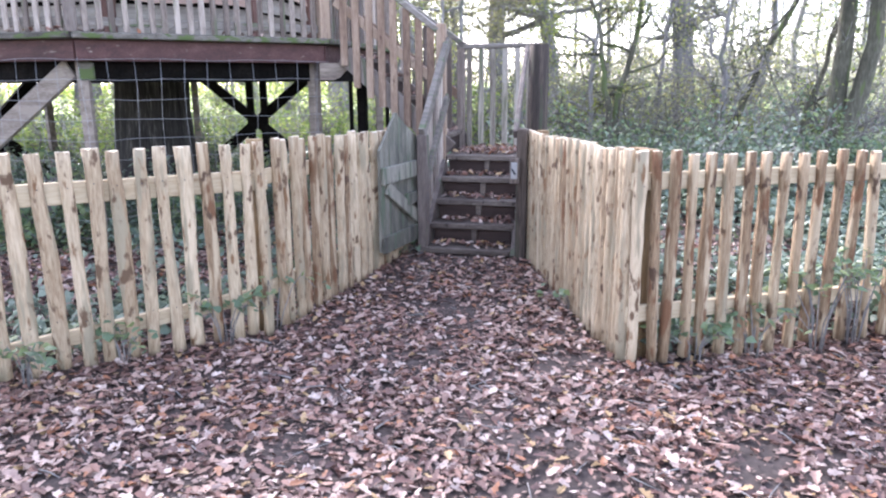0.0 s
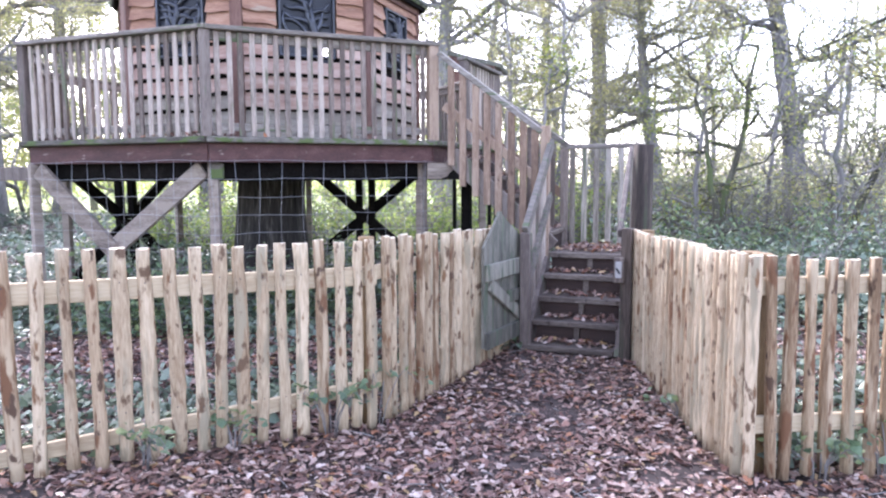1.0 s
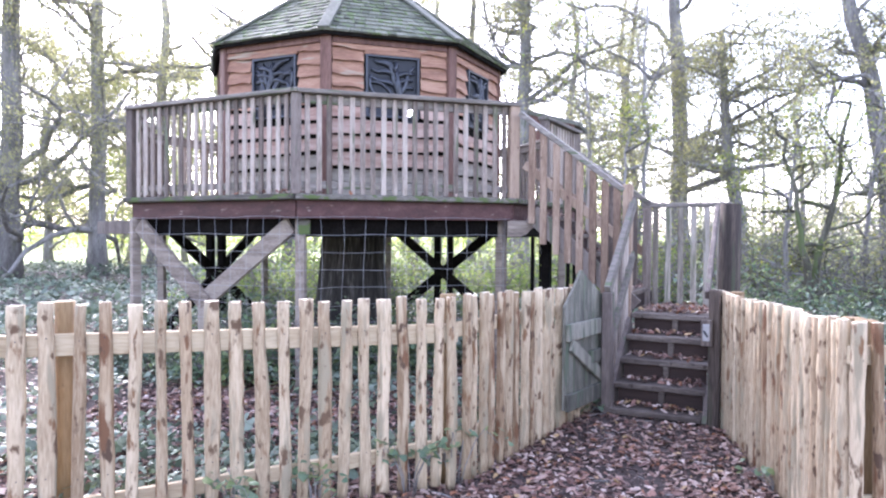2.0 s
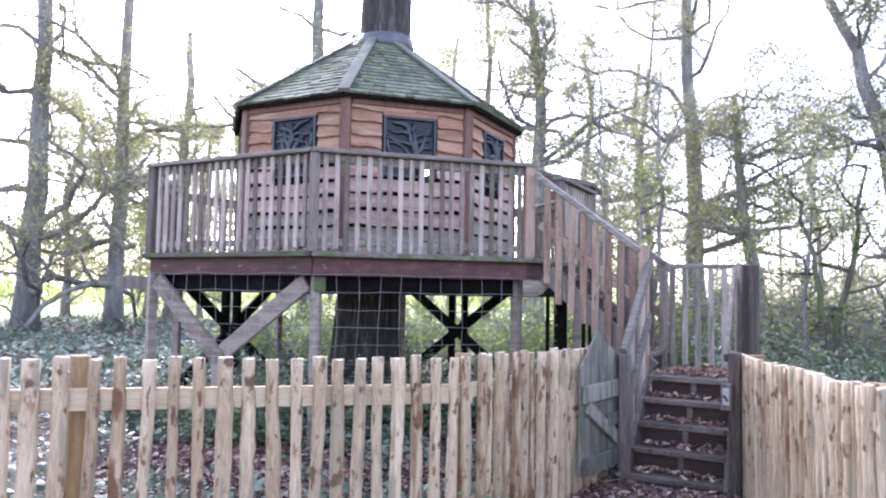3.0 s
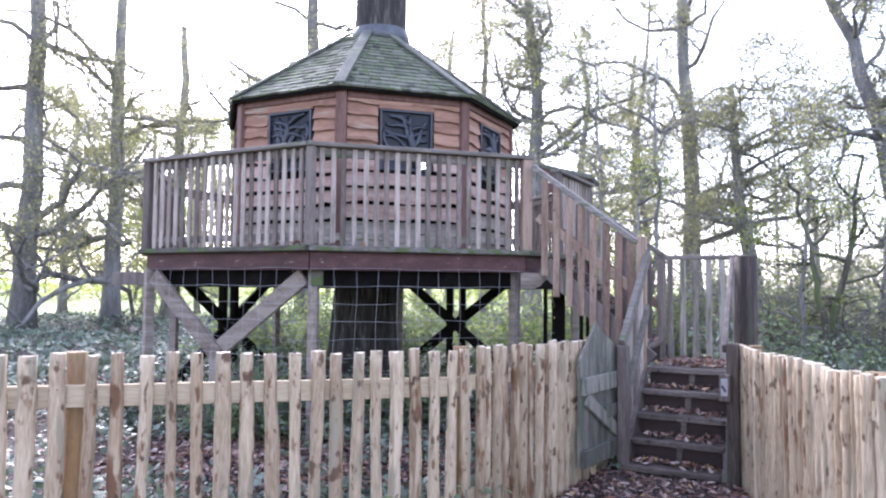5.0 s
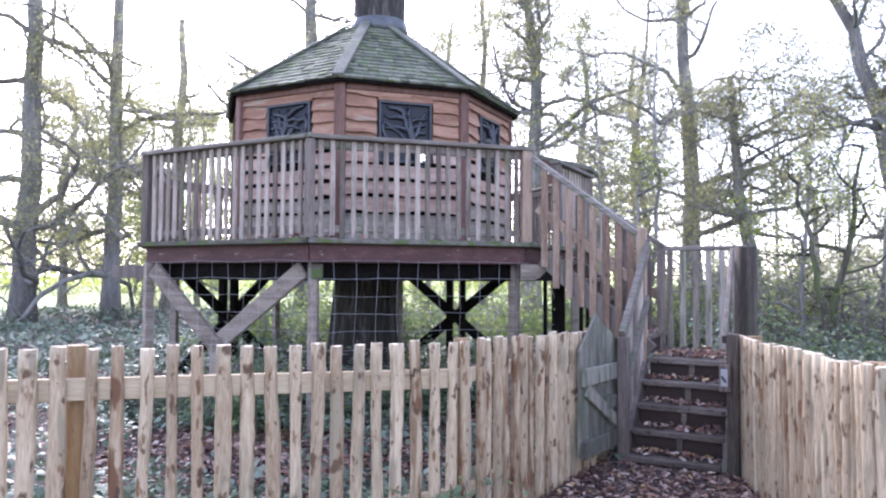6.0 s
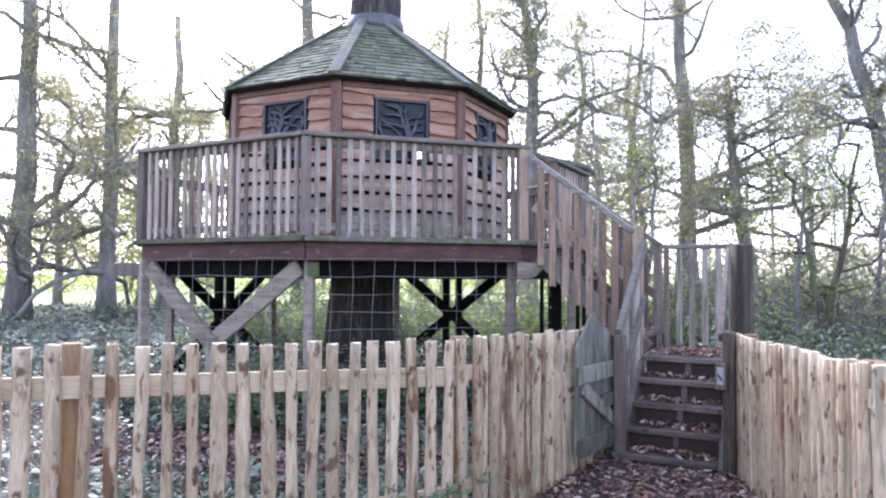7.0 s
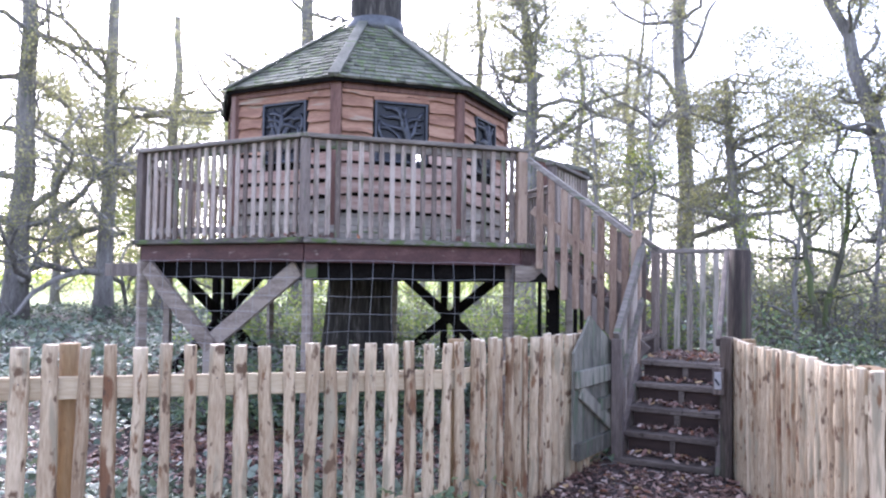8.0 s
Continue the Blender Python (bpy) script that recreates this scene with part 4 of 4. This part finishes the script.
# ---- fallen leaves ----
path = scatter(66000, -4.6, 4.6, 1.7, 6.6, lambda p: ~enclosure_left(p) & ~enclosure_right(p) & ~on_stairs(p))
path = patchy(path, 2.2, -0.44)
path = path[(path[:, 1] < 4.9) | (NR.random(len(path)) > 0.35)]
ring = np.abs(NR.normal(0, 4.2, 46000))
turn = NR.uniform(0, 2 * np.pi, 46000)
wide = np.column_stack([ring * 1.6 * np.cos(turn), 2.5 + ring * np.sin(turn)])
wide = wide[~enclosure_left(wide) & ~enclosure_right(wide) & ~on_stairs(wide) & (wide[:, 1] < 6.6) & ((np.abs(wide[:, 0]) > 4.4) | (wide[:, 1] < 2.2))]
path = path[(path[:, 1] > 2.25) | (NR.random(len(path)) < (path[:, 1] - 1.5) / 0.9)]
z = GZ(wide[:, 0], wide[:, 1]) + NR.uniform(0.004, 0.03, len(wide))
me = leaf_cloud("leaf_litter", np.column_stack([wide, z]), NR.uniform(0.03, 0.085, len(wide)), 0.3, LITTER, "spray", 7, 1.2)
tagged(new("leaf_litter", me), "fallen brown leaves thinning out on the bare soil", "leaves", kind="stuff")
z = GZ(path[:, 0], path[:, 1]) + NR.uniform(0.004, 0.03, len(path))
me = leaf_cloud("leaf_litter", np.column_stack([path, z]), NR.uniform(0.022, 0.074, len(path)), 0.25, LITTER, "oak", 1, 0.9)
tagged(new("leaf_litter", me), "fallen brown and tan leaves covering the path", "leaves", kind="stuff")
crumbs = scatter(30000, -4.6, 4.6, 1.7, 6.6, lambda p: ~enclosure_left(p) & ~enclosure_right(p) & ~on_stairs(p))
z = GZ(crumbs[:, 0], crumbs[:, 1]) + NR.uniform(0.003, 0.012, len(crumbs))
me = leaf_cloud("leaf_crumbs", np.column_stack([crumbs, z]), NR.uniform(0.012, 0.035, len(crumbs)), 0.4, CRUMB, "spray", 6, 0.8)
tagged(new("leaf_crumbs", me), "broken leaf pieces and bark crumbs on the soil", "leaves", kind="stuff")
inside = scatter(30000, -9, 7, 2.0, 12, lambda p: (enclosure_left(p) | enclosure_right(p)) & ~on_stairs(p))
inside = np.vstack([inside, scatter(16000, -4.2, 1.0, 2.4, 7.5, lambda p: enclosure_left(p) & ~on_stairs(p)), scatter(8000, 0.9, 5.0, 3.6, 6.5, lambda p: enclosure_right(p) & ~on_stairs(p))])
z = GZ(inside[:, 0], inside[:, 1]) + NR.uniform(0.004, 0.03, len(inside))
me = leaf_cloud("leaf_litter", np.column_stack([inside, z]), NR.uniform(0.04, 0.09, len(inside)), 0.35, LITTER, "spray", 2, 1.3)
tagged(new("leaf_litter", me), "fallen brown leaves among the ivy inside the fences", "leaves", kind="stuff")
bm = new_bm()
r = random.Random(15)
for x, y in scatter(420, -4.2, 4.2, 1.8, 6.2, lambda p: ~enclosure_left(p) & ~enclosure_right(p) & ~on_stairs(p))[:190]:
    an, ln, z = r.uniform(0, 6.28), r.uniform(0.05, 0.2), ground_z(x, y) + 0.022
    mid = Vector((x + 0.5 * ln * math.cos(an), y + 0.5 * ln * math.sin(an), z + r.uniform(0, 0.015)))
    tube(bm, [(x, y, z), mid, mid + Vector((math.cos(an + r.uniform(-0.7, 0.7)), math.sin(an), 0)) * (0.5 * ln)], [r.uniform(0.002, 0.005), 0.003, 0.0015], 5, 0.1, r)
tagged(new("twig_litter", mesh_of("twig_litter", bm, TWIG)), "thin grey fallen twigs among the leaves", "twigs", kind="stuff")
pts = []
for k in range(5):
    zt = 0.13 + RISE * k
    deep = GO if k < 4 else 0.8
    for _ in range(70 if k < 4 else 260):
        pts.append(ST @ Vector((NR.uniform(0.04, WID - 0.03), GO * k + deep * min(1, abs(NR.normal(0.72, 0.25))) if k < 4 else GO * k + deep * NR.uniform(0.12, 1), zt + NR.uniform(0.008, 0.035))))
for k in range(5):
    for _ in range(40):
        pts.append(ST @ Vector((-0.05 - 0.2 * k - NR.uniform(0, 0.2), NR.uniform(1.0, 1.6), LAND + 0.178 * (k + 1) + NR.uniform(0.008, 0.03))))
for _ in range(9):
    pts.append(Vector((CX + 0.32 + NR.normal(0, 0.05), CY - 2.84 + NR.normal(0, 0.02), DECK + NR.uniform(0.01, 0.05))))
for k in range(26):
    e = oct_pt(7, DR).lerp(oct_pt(0, DR), NR.uniform(0.1, 1)) if k % 2 else oct_pt(0, DR).lerp(oct_pt(1, DR), NR.uniform(0, 1))
    pts.append(Vector((CX + e.x, CY + e.y - 0.03, DECK + NR.uniform(0.008, 0.02))))
me = leaf_cloud("leaf_litter", pts, NR.uniform(0.04, 0.08, len(pts)), 0.4, LITTER, "oak", 3, 1.3)
tagged(new("leaf_litter", me), "fallen leaves lying on the wooden steps and deck edge", "leaves", kind="stuff")

# ---- ivy and undergrowth ----
a = patchy(scatter(52000, -9, 1.5, 2.0, 12, enclosure_left), 0.9, -0.06)
b = patchy(scatter(38000, 0.9, 7, 3.7, 10, lambda p: enclosure_right(p) & ~on_stairs(p)), 0.7, -0.42)
near = np.vstack([a, b])
near = near[~on_stairs(near)]
hump = np.array([0.16 + 0.22 * noise.noise((x * 0.8, y * 0.8, 2)) + 0.03 * max(0.0, y - 5) for x, y in near])
z = GZ(near[:, 0], near[:, 1]) + 0.03 + np.maximum(0.03, hump) * NR.uniform(0, 1, len(near)) ** 0.6
me = leaf_cloud("ivy", np.column_stack([near, z]), NR.uniform(0.04, 0.085, len(near)), 0.55, IVY, "ivy", 4)
tagged(new("ivy", me), "dark glossy ivy covering the ground inside the fences", "ivy", kind="stuff")
rr, aa = np.sqrt(NR.uniform(11 ** 2, 30 ** 2, 30000)), NR.uniform(radians(-52), radians(38), 30000)
far = np.column_stack([rr * np.sin(aa), rr * np.cos(aa)])
hump = np.array([0.25 + 0.35 * noise.noise((x * 0.35, y * 0.35, 2)) for x, y in far])
z = GZ(far[:, 0], far[:, 1]) + 0.03 + np.maximum(0.05, hump) * NR.uniform(0, 1, len(far)) ** 0.6
me = leaf_cloud("ivy", np.column_stack([far, z]), NR.uniform(0.10, 0.19, len(far)), 0.5, IVY, "spray", 5)
tagged(new("ivy", me), "ivy and low brambles on the woodland floor", "ivy", kind="stuff")

# brambles at the foot of the fences
for k, (x, y, n, h) in enumerate(((-1.98, 3.44, 46, 0.22), (-1.62, 3.72, 60, 0.2), (-1.15, 4.02, 70, 0.28), (-0.92, 4.22, 50, 0.34), (-0.2, 5.95, 26, 0.14), (1.5, 3.72, 60, 0.18), (1.85, 3.8, 60, 0.25), (2.25, 3.87, 60, 0.45), (2.5, 3.94, 80, 0.5), (2.85, 4.02, 70, 0.5), (0.98, 4.55, 20, 0.14))):
    r = random.Random(300 + k)
    br = thing("bramble", pose(x, y, 0), "small green bramble growing through the fence", "bramble", "brambles at the fence")
    pts = []
    for q in range(5 + n // 20):
        an, ln = r.uniform(0, 6.28), r.uniform(0.12, 0.34) * (0.7 + h)
        st = [Vector((0.03 * math.cos(an), 0.03 * math.sin(an), -0.02))]
        for v in range(1, 6):
            st.append(Vector((ln * v / 5 * math.cos(an + 0.1 * v), 0.6 * ln * v / 5 * math.sin(an), h * math.sin(v / 5 * 2.2) * r.uniform(0.85, 1.1))))
        bm = new_bm()
        tube(bm, st, [0.004 - 0.0005 * v for v in range(6)], 4, 0, r)
        part("stem", bm, TWIG, br)
        for _ in range(n // (5 + n // 20)):
            c = st[r.randrange(2, 6)]
            pts.append(c + Vector((r.gauss(0, 0.03), r.gauss(0, 0.03), abs(r.gauss(0.01, 0.02)))))
    me = leaf_cloud("leaves", pts, [r.uniform(0.035, 0.07) for _ in pts], 0.45, BRAMBLE, "ivy", 60 + k)
    part("leaves", me, None, br)

# ---- trees ----


def grow(bm, p, d, length, rad, level, tips, r, droop):
    n = (7, 6, 4, 2)[min(level, 3)]
    pts, radii = [p.copy()], [rad]
    cur, way = p.copy(), d.normalized()
    for i in range(n):
        way = (way + Vector((r.gauss(0, 0.33), r.gauss(0, 0.33), r.gauss(0.04 - droop, 0.3)))).normalized()
        cur = cur + way * (length / n)
        pts.append(cur.copy())
        radii.append(max(0.006, rad * (1 - 0.8 * (i + 1) / n)))
    tube(bm, pts, radii, (7, 5, 4, 3)[min(level, 3)], 0.06, r, False)
    if level >= 1:
        tips.extend(pts[min(2, n - 1):])
    if level < 3:
        for _ in range((5, 5, 3)[level]):
            i = r.randrange(1, n + 1)
            side = Vector((r.gauss(0, 1), r.gauss(0, 1), r.gauss(0.15, 0.5))).normalized()
            grow(bm, pts[i], (way * 0.6 + side).normalized(), length * r.uniform(0.4, 0.62), max(0.006, radii[i] * 0.6), level + 1, tips, r, droop)


def tree(az, dist, r0, bend, height, first, limbs, leaves, seed, mat=OAKLEAF, spread=0.14, leaf=0.07, label="tall woodland tree with sparse autumn leaves", droop=0.02, reach=0.36, name="tree", last=1.0, rise=0.75, bark=None):
    """bend: the trunk's sideways drift in metres at the points up its height."""
    r = random.Random(seed)
    bark = bark or BARK
    a = radians(az)
    x, y = dist * math.sin(a), dist * math.cos(a)
    t = thing(name, pose(x, y, ground_z(x, y) - 0.05, 0, 0, -az), label, "tree", "woodland trees")
    bm = new_bm()
    n = len(bend)
    pts = [Vector((bend[i] + r.gauss(0, 0.04), r.gauss(0, 0.08), height * i / (n - 1))) for i in range(n)]
    fine, rad = [], []
    for i in range(n - 1):
        for q in range(3):
            v = (i + q / 3) / (n - 1)
            fine.append(pts[i].lerp(pts[i + 1], q / 3) + Vector((r.gauss(0, 0.03), 0, 0)))
            rad.append(r0 * (1 - 0.72 * v) * (1.35 if i == 0 and q == 0 else 1))
    tube(bm, fine, rad, 12, 0.06, r)
    part("trunk", bm, bark, t)
    tips = []
    for k in range(limbs):
        v = first + (last - first) * (k + r.random()) / limbs
        i = min(len(fine) - 1, int(v * len(fine)))
        an = r.uniform(0, 6.28)
        if name == "tree" or k == 0:
            bm = new_bm()
        d = Vector((math.cos(an), math.sin(an), r.uniform(-0.1, rise)))
        grow(bm, fine[i], d, height * reach * r.uniform(0.6, 1.1) * (1.15 - 0.6 * v), max(0.03, rad[i] * 0.42), 1 if name == "sapling" else 0, tips, r, droop)
        if name == "tree":
            part("limb", bm, bark, t)
    if name == "sapling":
        tagged(part("branch_spray", bm, bark, t), kind="stuff")
    if leaves and tips:
        pl = [tips[r.randrange(len(tips))] + Vector((r.gauss(0, spread), r.gauss(0, spread), r.gauss(0, spread * 0.5))) for _ in range(int(leaves * 1.7))]
        me = leaf_cloud("crown", pl, [r.uniform(0.6, 1.25) * leaf for _ in pl], 0.7, mat, "spray", seed)
        part("crown", me, None, t)
    return t


tree(-45.0, 24, 0.34, (0, 0.0, 0.1, -0.1, 0.1), 17, 0.1, 14, 22000, 71, last=0.6, rise=0.5, spread=0.22)
tree(-39.5, 25, 0.27, (0, 0.05, 0.1, 0.25, 0.3), 18, 0.1, 12, 22000, 72, last=0.5, rise=0.4, spread=0.22)
tree(-42.6, 31, 0.17, (0, 0.1, -0.1, 0.3, 0.2), 9.5, 0.12, 16, 24000, 3, rise=0.4, spread=0.2)
tree(-35.4, 28, 0.31, (0, 0.05, 0.1, 0.3, 0.1), 12, 0.2, 13, 11000, 4, last=0.75, rise=0.45)
tree(-25.2, 27, 0.42, (0, 0, 0.1, -0.1, 0.1), 17, 0.25, 14, 9000, 5)
tree(-7.2, 22, 0.3, (0, -0.1, 0.1, -0.2, -0.5), 13, 0.26, 26, 24000, 36, reach=0.36, rise=0.7, last=0.85, spread=0.17)
tree(5.0, 24, 0.31, (0, -0.05, -0.2, -0.35, -0.45), 17, 0.14, 20, 15000, 7)
tree(9.2, 22, 0.24, (0, -0.1, -0.35, -0.55, -0.7), 8.0, 0.42, 20, 21000, 88, reach=0.66, rise=0.25, spread=0.22)
tree(19.2, 18.4, 0.29, (0, -0.2, -0.6, -1.1, -2.0), 9.5, 0.3, 16, 9000, 9, label="leaning woodland tree with bare crooked limbs")
tree(28.9, 12.6, 0.15, (0, 0.1, -0.05, 0.12, 0.3), 8, 0.35, 7, 1600, 10, label="mossy forked woodland tree", bark=MOSSBARK)
tree(29.3, 12.5, 0.14, (0, 0.3, 0.42, 0.75, 0.9), 8, 0.3, 7, 1600, 11, label="mossy forked woodland tree", bark=MOSSBARK)
tree(23.6, 28, 0.15, (0, 0.5, 0.2, 0.7, 0.3), 12, 0.2, 10, 7000, 12)
tree(26.6, 33, 0.14, (0, -0.4, 0.2, -0.3, 0.3), 12, 0.15, 11, 5000, 13, YELLOW)
tree(13.0, 30, 0.13, (0, 0.2, 0.1, -0.2, 0.2), 8, 0.25, 9, 5000, 14)
tree(0.5, 30, 0.2, (0, 0.1, 0.1, -0.1, 0.2), 12, 0.1, 12, 13000, 17, last=0.75)
tree(-31.0, 40, 0.25, (0, 0.1, 0.1, -0.1, 0.2), 13, 0.15, 9, 4000, 18, YELLOW)
tree(-3.2, 27, 0.19, (0, 0.1, -0.2, 0.1, -0.3), 11.5, 0.25, 13, 10000, 21)
tree(-37.4, 33, 0.13, (0, 0.2, 0.1, 0.4, 0.3), 9, 0.15, 14, 15000, 22, YELLOW)
tree(-33.6, 34, 0.13, (0, -0.2, 0.1, 0.2, 0.3), 9, 0.15, 14, 15000, 23, YELLOW)
tree(-28.4, 31, 0.13, (0, -0.2, 0.1, 0.2, 0.3), 10, 0.2, 13, 12000, 25)
tree(-14.0, 34, 0.25, (0, 0.1, 0.1, -0.1, 0.2), 15, 0.15, 9, 4500, 19)
tree(-11.3, 25, 0.2, (0, 0.1, -0.1, 0.15, -0.2), 13, 0.5, 16, 10000, 61, reach=0.34, rise=0.6, spread=0.17)
tree(1.2, 27, 0.13, (0, 0.1, -0.1, 0.2, 0.3), 13.5, 0.45, 12, 5000, 62, reach=0.3, rise=0.7)
# thin stems and saplings
for k, (az, d, h, b, lv) in enumerate(((-2.8, 15, 4.2, 0.2, 1500), (-1.3, 15.4, 6.8, -0.3, 700), (0.2, 14.6, 4.2, 0.3, 1300), (1.6, 15, 7.0, 0.3, 800), (12.0, 13, 3.6, 0.2, 700), (13.7, 12.6, 3.9, 0.6, 400), (14.3, 12.2, 3.3, -0.5, 350), (17.0, 15, 4.4, 0.3, 400), (21.6, 12.6, 4.6, 1.7, 400), (21.4, 12, 3.6, 0.1, 600), (26.5, 13, 4.2, 0.8, 600), (8.5, 16, 3.2, 0.1, 800), (-20.0, 17, 3.0, 0.3, 1200), (-10.0, 17, 3.2, -0.3, 1300), (-16.0, 19, 3.2, 0.3, 1200))):
    tree(az, d, 0.055 if k not in (5, 6, 8) else 0.068, (0, b * 0.2, b * 0.5, b * 0.8, b), h, 0.12, 9, lv, 400 + k, YELLOW if k % 3 else OAKLEAF, 0.16, 0.062, "crooked mossy sapling with few leaves" if k in (5, 6, 8) else "thin sapling with a few yellow-green leaves", 0.0, 0.33, "sapling", bark=MOSSBARK if k in (5, 6, 8, 10) else None)

# hazel thicket: arching grey stems with few leaves
r = random.Random(51)
for k in range(15):
    az, d = 6.5 + 1.85 * k + r.uniform(-0.7, 0.7), (13.5, 18.0, 22.5)[k % 3] + r.uniform(-1.2, 1.2)
    x, y = d * math.sin(radians(az)), d * math.cos(radians(az))
    bush = thing("hazel_bush", pose(x, y, ground_z(x, y)), "tall hazel bush of arching grey stems, thinly leaved", "bush", "hazel thicket")
    tips, h = [], r.uniform(1.5, 2.6) if az > 18.5 else r.uniform(1.1, 1.7)
    for q in range(8):
        an = r.uniform(0, 6.28)
        bm = new_bm()
        grow(bm, Vector((0.15 * math.cos(an), 0.15 * math.sin(an), -0.05)), Vector((0.55 * math.cos(an), 0.55 * math.sin(an), 1.1)), h * r.uniform(0.75, 1.1), r.uniform(0.025, 0.05), 1, tips, r, -0.03)
        part("stem", bm, BARK, bush)
    pl = [tips[r.randrange(len(tips))] + Vector((r.gauss(0, 0.12), r.gauss(0, 0.12), r.gauss(0, 0.08))) for _ in range(550)]
    part("leaves", leaf_cloud("leaves", [p for p in pl if p.z > 0.02], [r.uniform(0.045, 0.085) for p in pl if p.z > 0.02], 0.6, (DISTANT, BRAMBLE, OAKLEAF)[k % 3], "spray", 800 + k), None, bush)

# shrubs
r = random.Random(77)
SPOTS = [(9 + 2.15 * i, 8.6 + 1.6 * (i % 3) + 0.8 * math.sin(i * 2.1), 0.78 + 0.18 * math.sin(i * 1.7), 1) for i in range(12)] + [(-44 + 4.6 * i, 16 + 3 * math.sin(i * 1.3), 0.8 + 0.5 * (i % 3) / 2, 0) for i in range(3, 11)] + [(2 + 3 * i, 14 + i, 1.4, 0) for i in range(3)] + [(-29 + 2.9 * i, 12.8 + 1.2 * (i % 3), 1.1 + 0.35 * (i % 2), 0) for i in range(9)] + [(5.5 + 2.3 * i, 14.5 + 1.6 * (i % 3), 1.4 + 0.4 * (i % 2), 2) for i in range(10)]
SPOTS += [(-37.5, 8.3, 0.42, 1), (-32, 7.6, 0.5, 1), (-26.5, 7.3, 0.52, 1), (-22.5, 8.4, 0.6, 1), (-17.5, 7.5, 0.45, 1), (-13.5, 8.3, 0.5, 1), (-29, 9.8, 0.6, 1), (-18.5, 10.2, 0.6, 1)]
for k, (az, d, h, dark) in enumerate(SPOTS):
    a = radians(az)
    x, y = d * math.sin(a), d * math.cos(a)
    sh = thing("shrub", pose(x, y, ground_z(x, y)), ("low dark green bramble clump under the deck" if k >= len(SPOTS) - 8 else "dense dark green evergreen shrub under the trees") if dark == 1 else ("tall loose olive shrub under the trees" if dark else "loose yellow-green shrub under the trees"), "shrub", "undergrowth shrubs")
    tips = []
    for q in range(7):
        an = r.uniform(0, 6.28)
        bm = new_bm()
        grow(bm, Vector((0.1 * math.cos(an), 0.1 * math.sin(an), -0.03)), Vector((math.cos(an), math.sin(an), r.uniform(0.4, 1.6))), h * r.uniform(0.7, 1.15), 0.018, 1, tips, r, 0.0)
        part("stem", bm, TWIG, sh)
    n = 1700 if dark == 1 else (950 if dark else 1200)
    pl = [tips[r.randrange(len(tips))] + Vector((r.gauss(0, 0.16), r.gauss(0, 0.16), r.gauss(0, 0.1))) for _ in range(n)]
    pl = [p for p in pl if p.z > 0.02]
    me = leaf_cloud("leaves", pl, [r.uniform(0.045, 0.085) if dark == 1 else r.uniform(0.05, 0.1) for _ in pl], 0.6, (IVY, BRAMBLE, BRAMBLE)[k % 3] if dark == 1 else (OAKLEAF if dark else LIME), "spray", 500 + k)
    part("leaves", me, None, sh)

# far woods
bm = new_bm()
r = random.Random(99)
tips = []
for k in range(70):
    a, d = radians(r.uniform(-58, 44)), r.uniform(44, 95)
    if a < radians(-20):
        d = r.uniform(60, 100)
    x, y = d * math.sin(a), d * math.cos(a)
    h = r.uniform(8, 17)
    lean = r.gauss(0, 0.5)
    tube(bm, [(x, y, 0), (x + lean * 0.4, y, h * 0.5), (x + lean, y, h)], [r.uniform(0.1, 0.22), 0.1, 0.03], 6, 0.08, r, False)
    for q in range(9):
        z0 = r.uniform(0.12, 0.9) * h
        an, ln = r.uniform(0, 6.28), r.uniform(1.5, 4)
        p = Vector((x + lean * z0 / h, y, z0))
        mid = p + Vector((math.cos(an) * ln * 0.5, math.sin(an) * ln * 0.5, r.uniform(0, 1)))
        e = mid + Vector((math.cos(an + r.uniform(-1, 1)) * ln * 0.5, math.sin(an) * ln * 0.5, r.uniform(-0.3, 1)))
        tube(bm, [p, mid, e], [0.06, 0.04, 0.012], 4, 0, r, False)
        tips += [mid, e, (mid + e) / 2]
woods = new("far_woods", mesh_of("far_woods", bm, TWIG))
tagged(woods, "hazy belt of distant bare trunks and twigs", "woods", kind="stuff")
pl = np.array([tips[i] for i in NR.integers(0, len(tips), 24000)]) + NR.normal(0, 1, (24000, 3)) * np.array([0.8, 0.8, 0.55])
low = np.column_stack([NR.uniform(36, 80, 22000), NR.uniform(radians(6), radians(40), 22000), np.abs(NR.normal(0.6, 2.2, 22000))])
low = np.column_stack([low[:, 0] * np.sin(low[:, 1]), low[:, 0] * np.cos(low[:, 1]), low[:, 2]])
belt = np.column_stack([NR.uniform(58, 100, 46000), NR.uniform(radians(-60), radians(2), 46000), np.abs(NR.normal(1.0, 5.0, 46000))])
belt = np.column_stack([belt[:, 0] * np.sin(belt[:, 1]), belt[:, 0] * np.cos(belt[:, 1]), belt[:, 2]])
pl = np.vstack([pl, low])
me = leaf_cloud("far_foliage", pl, NR.uniform(0.16, 0.34, len(pl)), 0.8, DISTANT, "spray", 9)
tagged(new("far_foliage", me), "thin autumn foliage of the distant woods", "foliage", kind="stuff")
me = leaf_cloud("far_hedge", belt, NR.uniform(0.2, 0.45, len(belt)), 0.8, YELLOW, "spray", 10)
tagged(new("far_hedge", me), "yellowing bushes beyond the lawn", "foliage", kind="stuff")
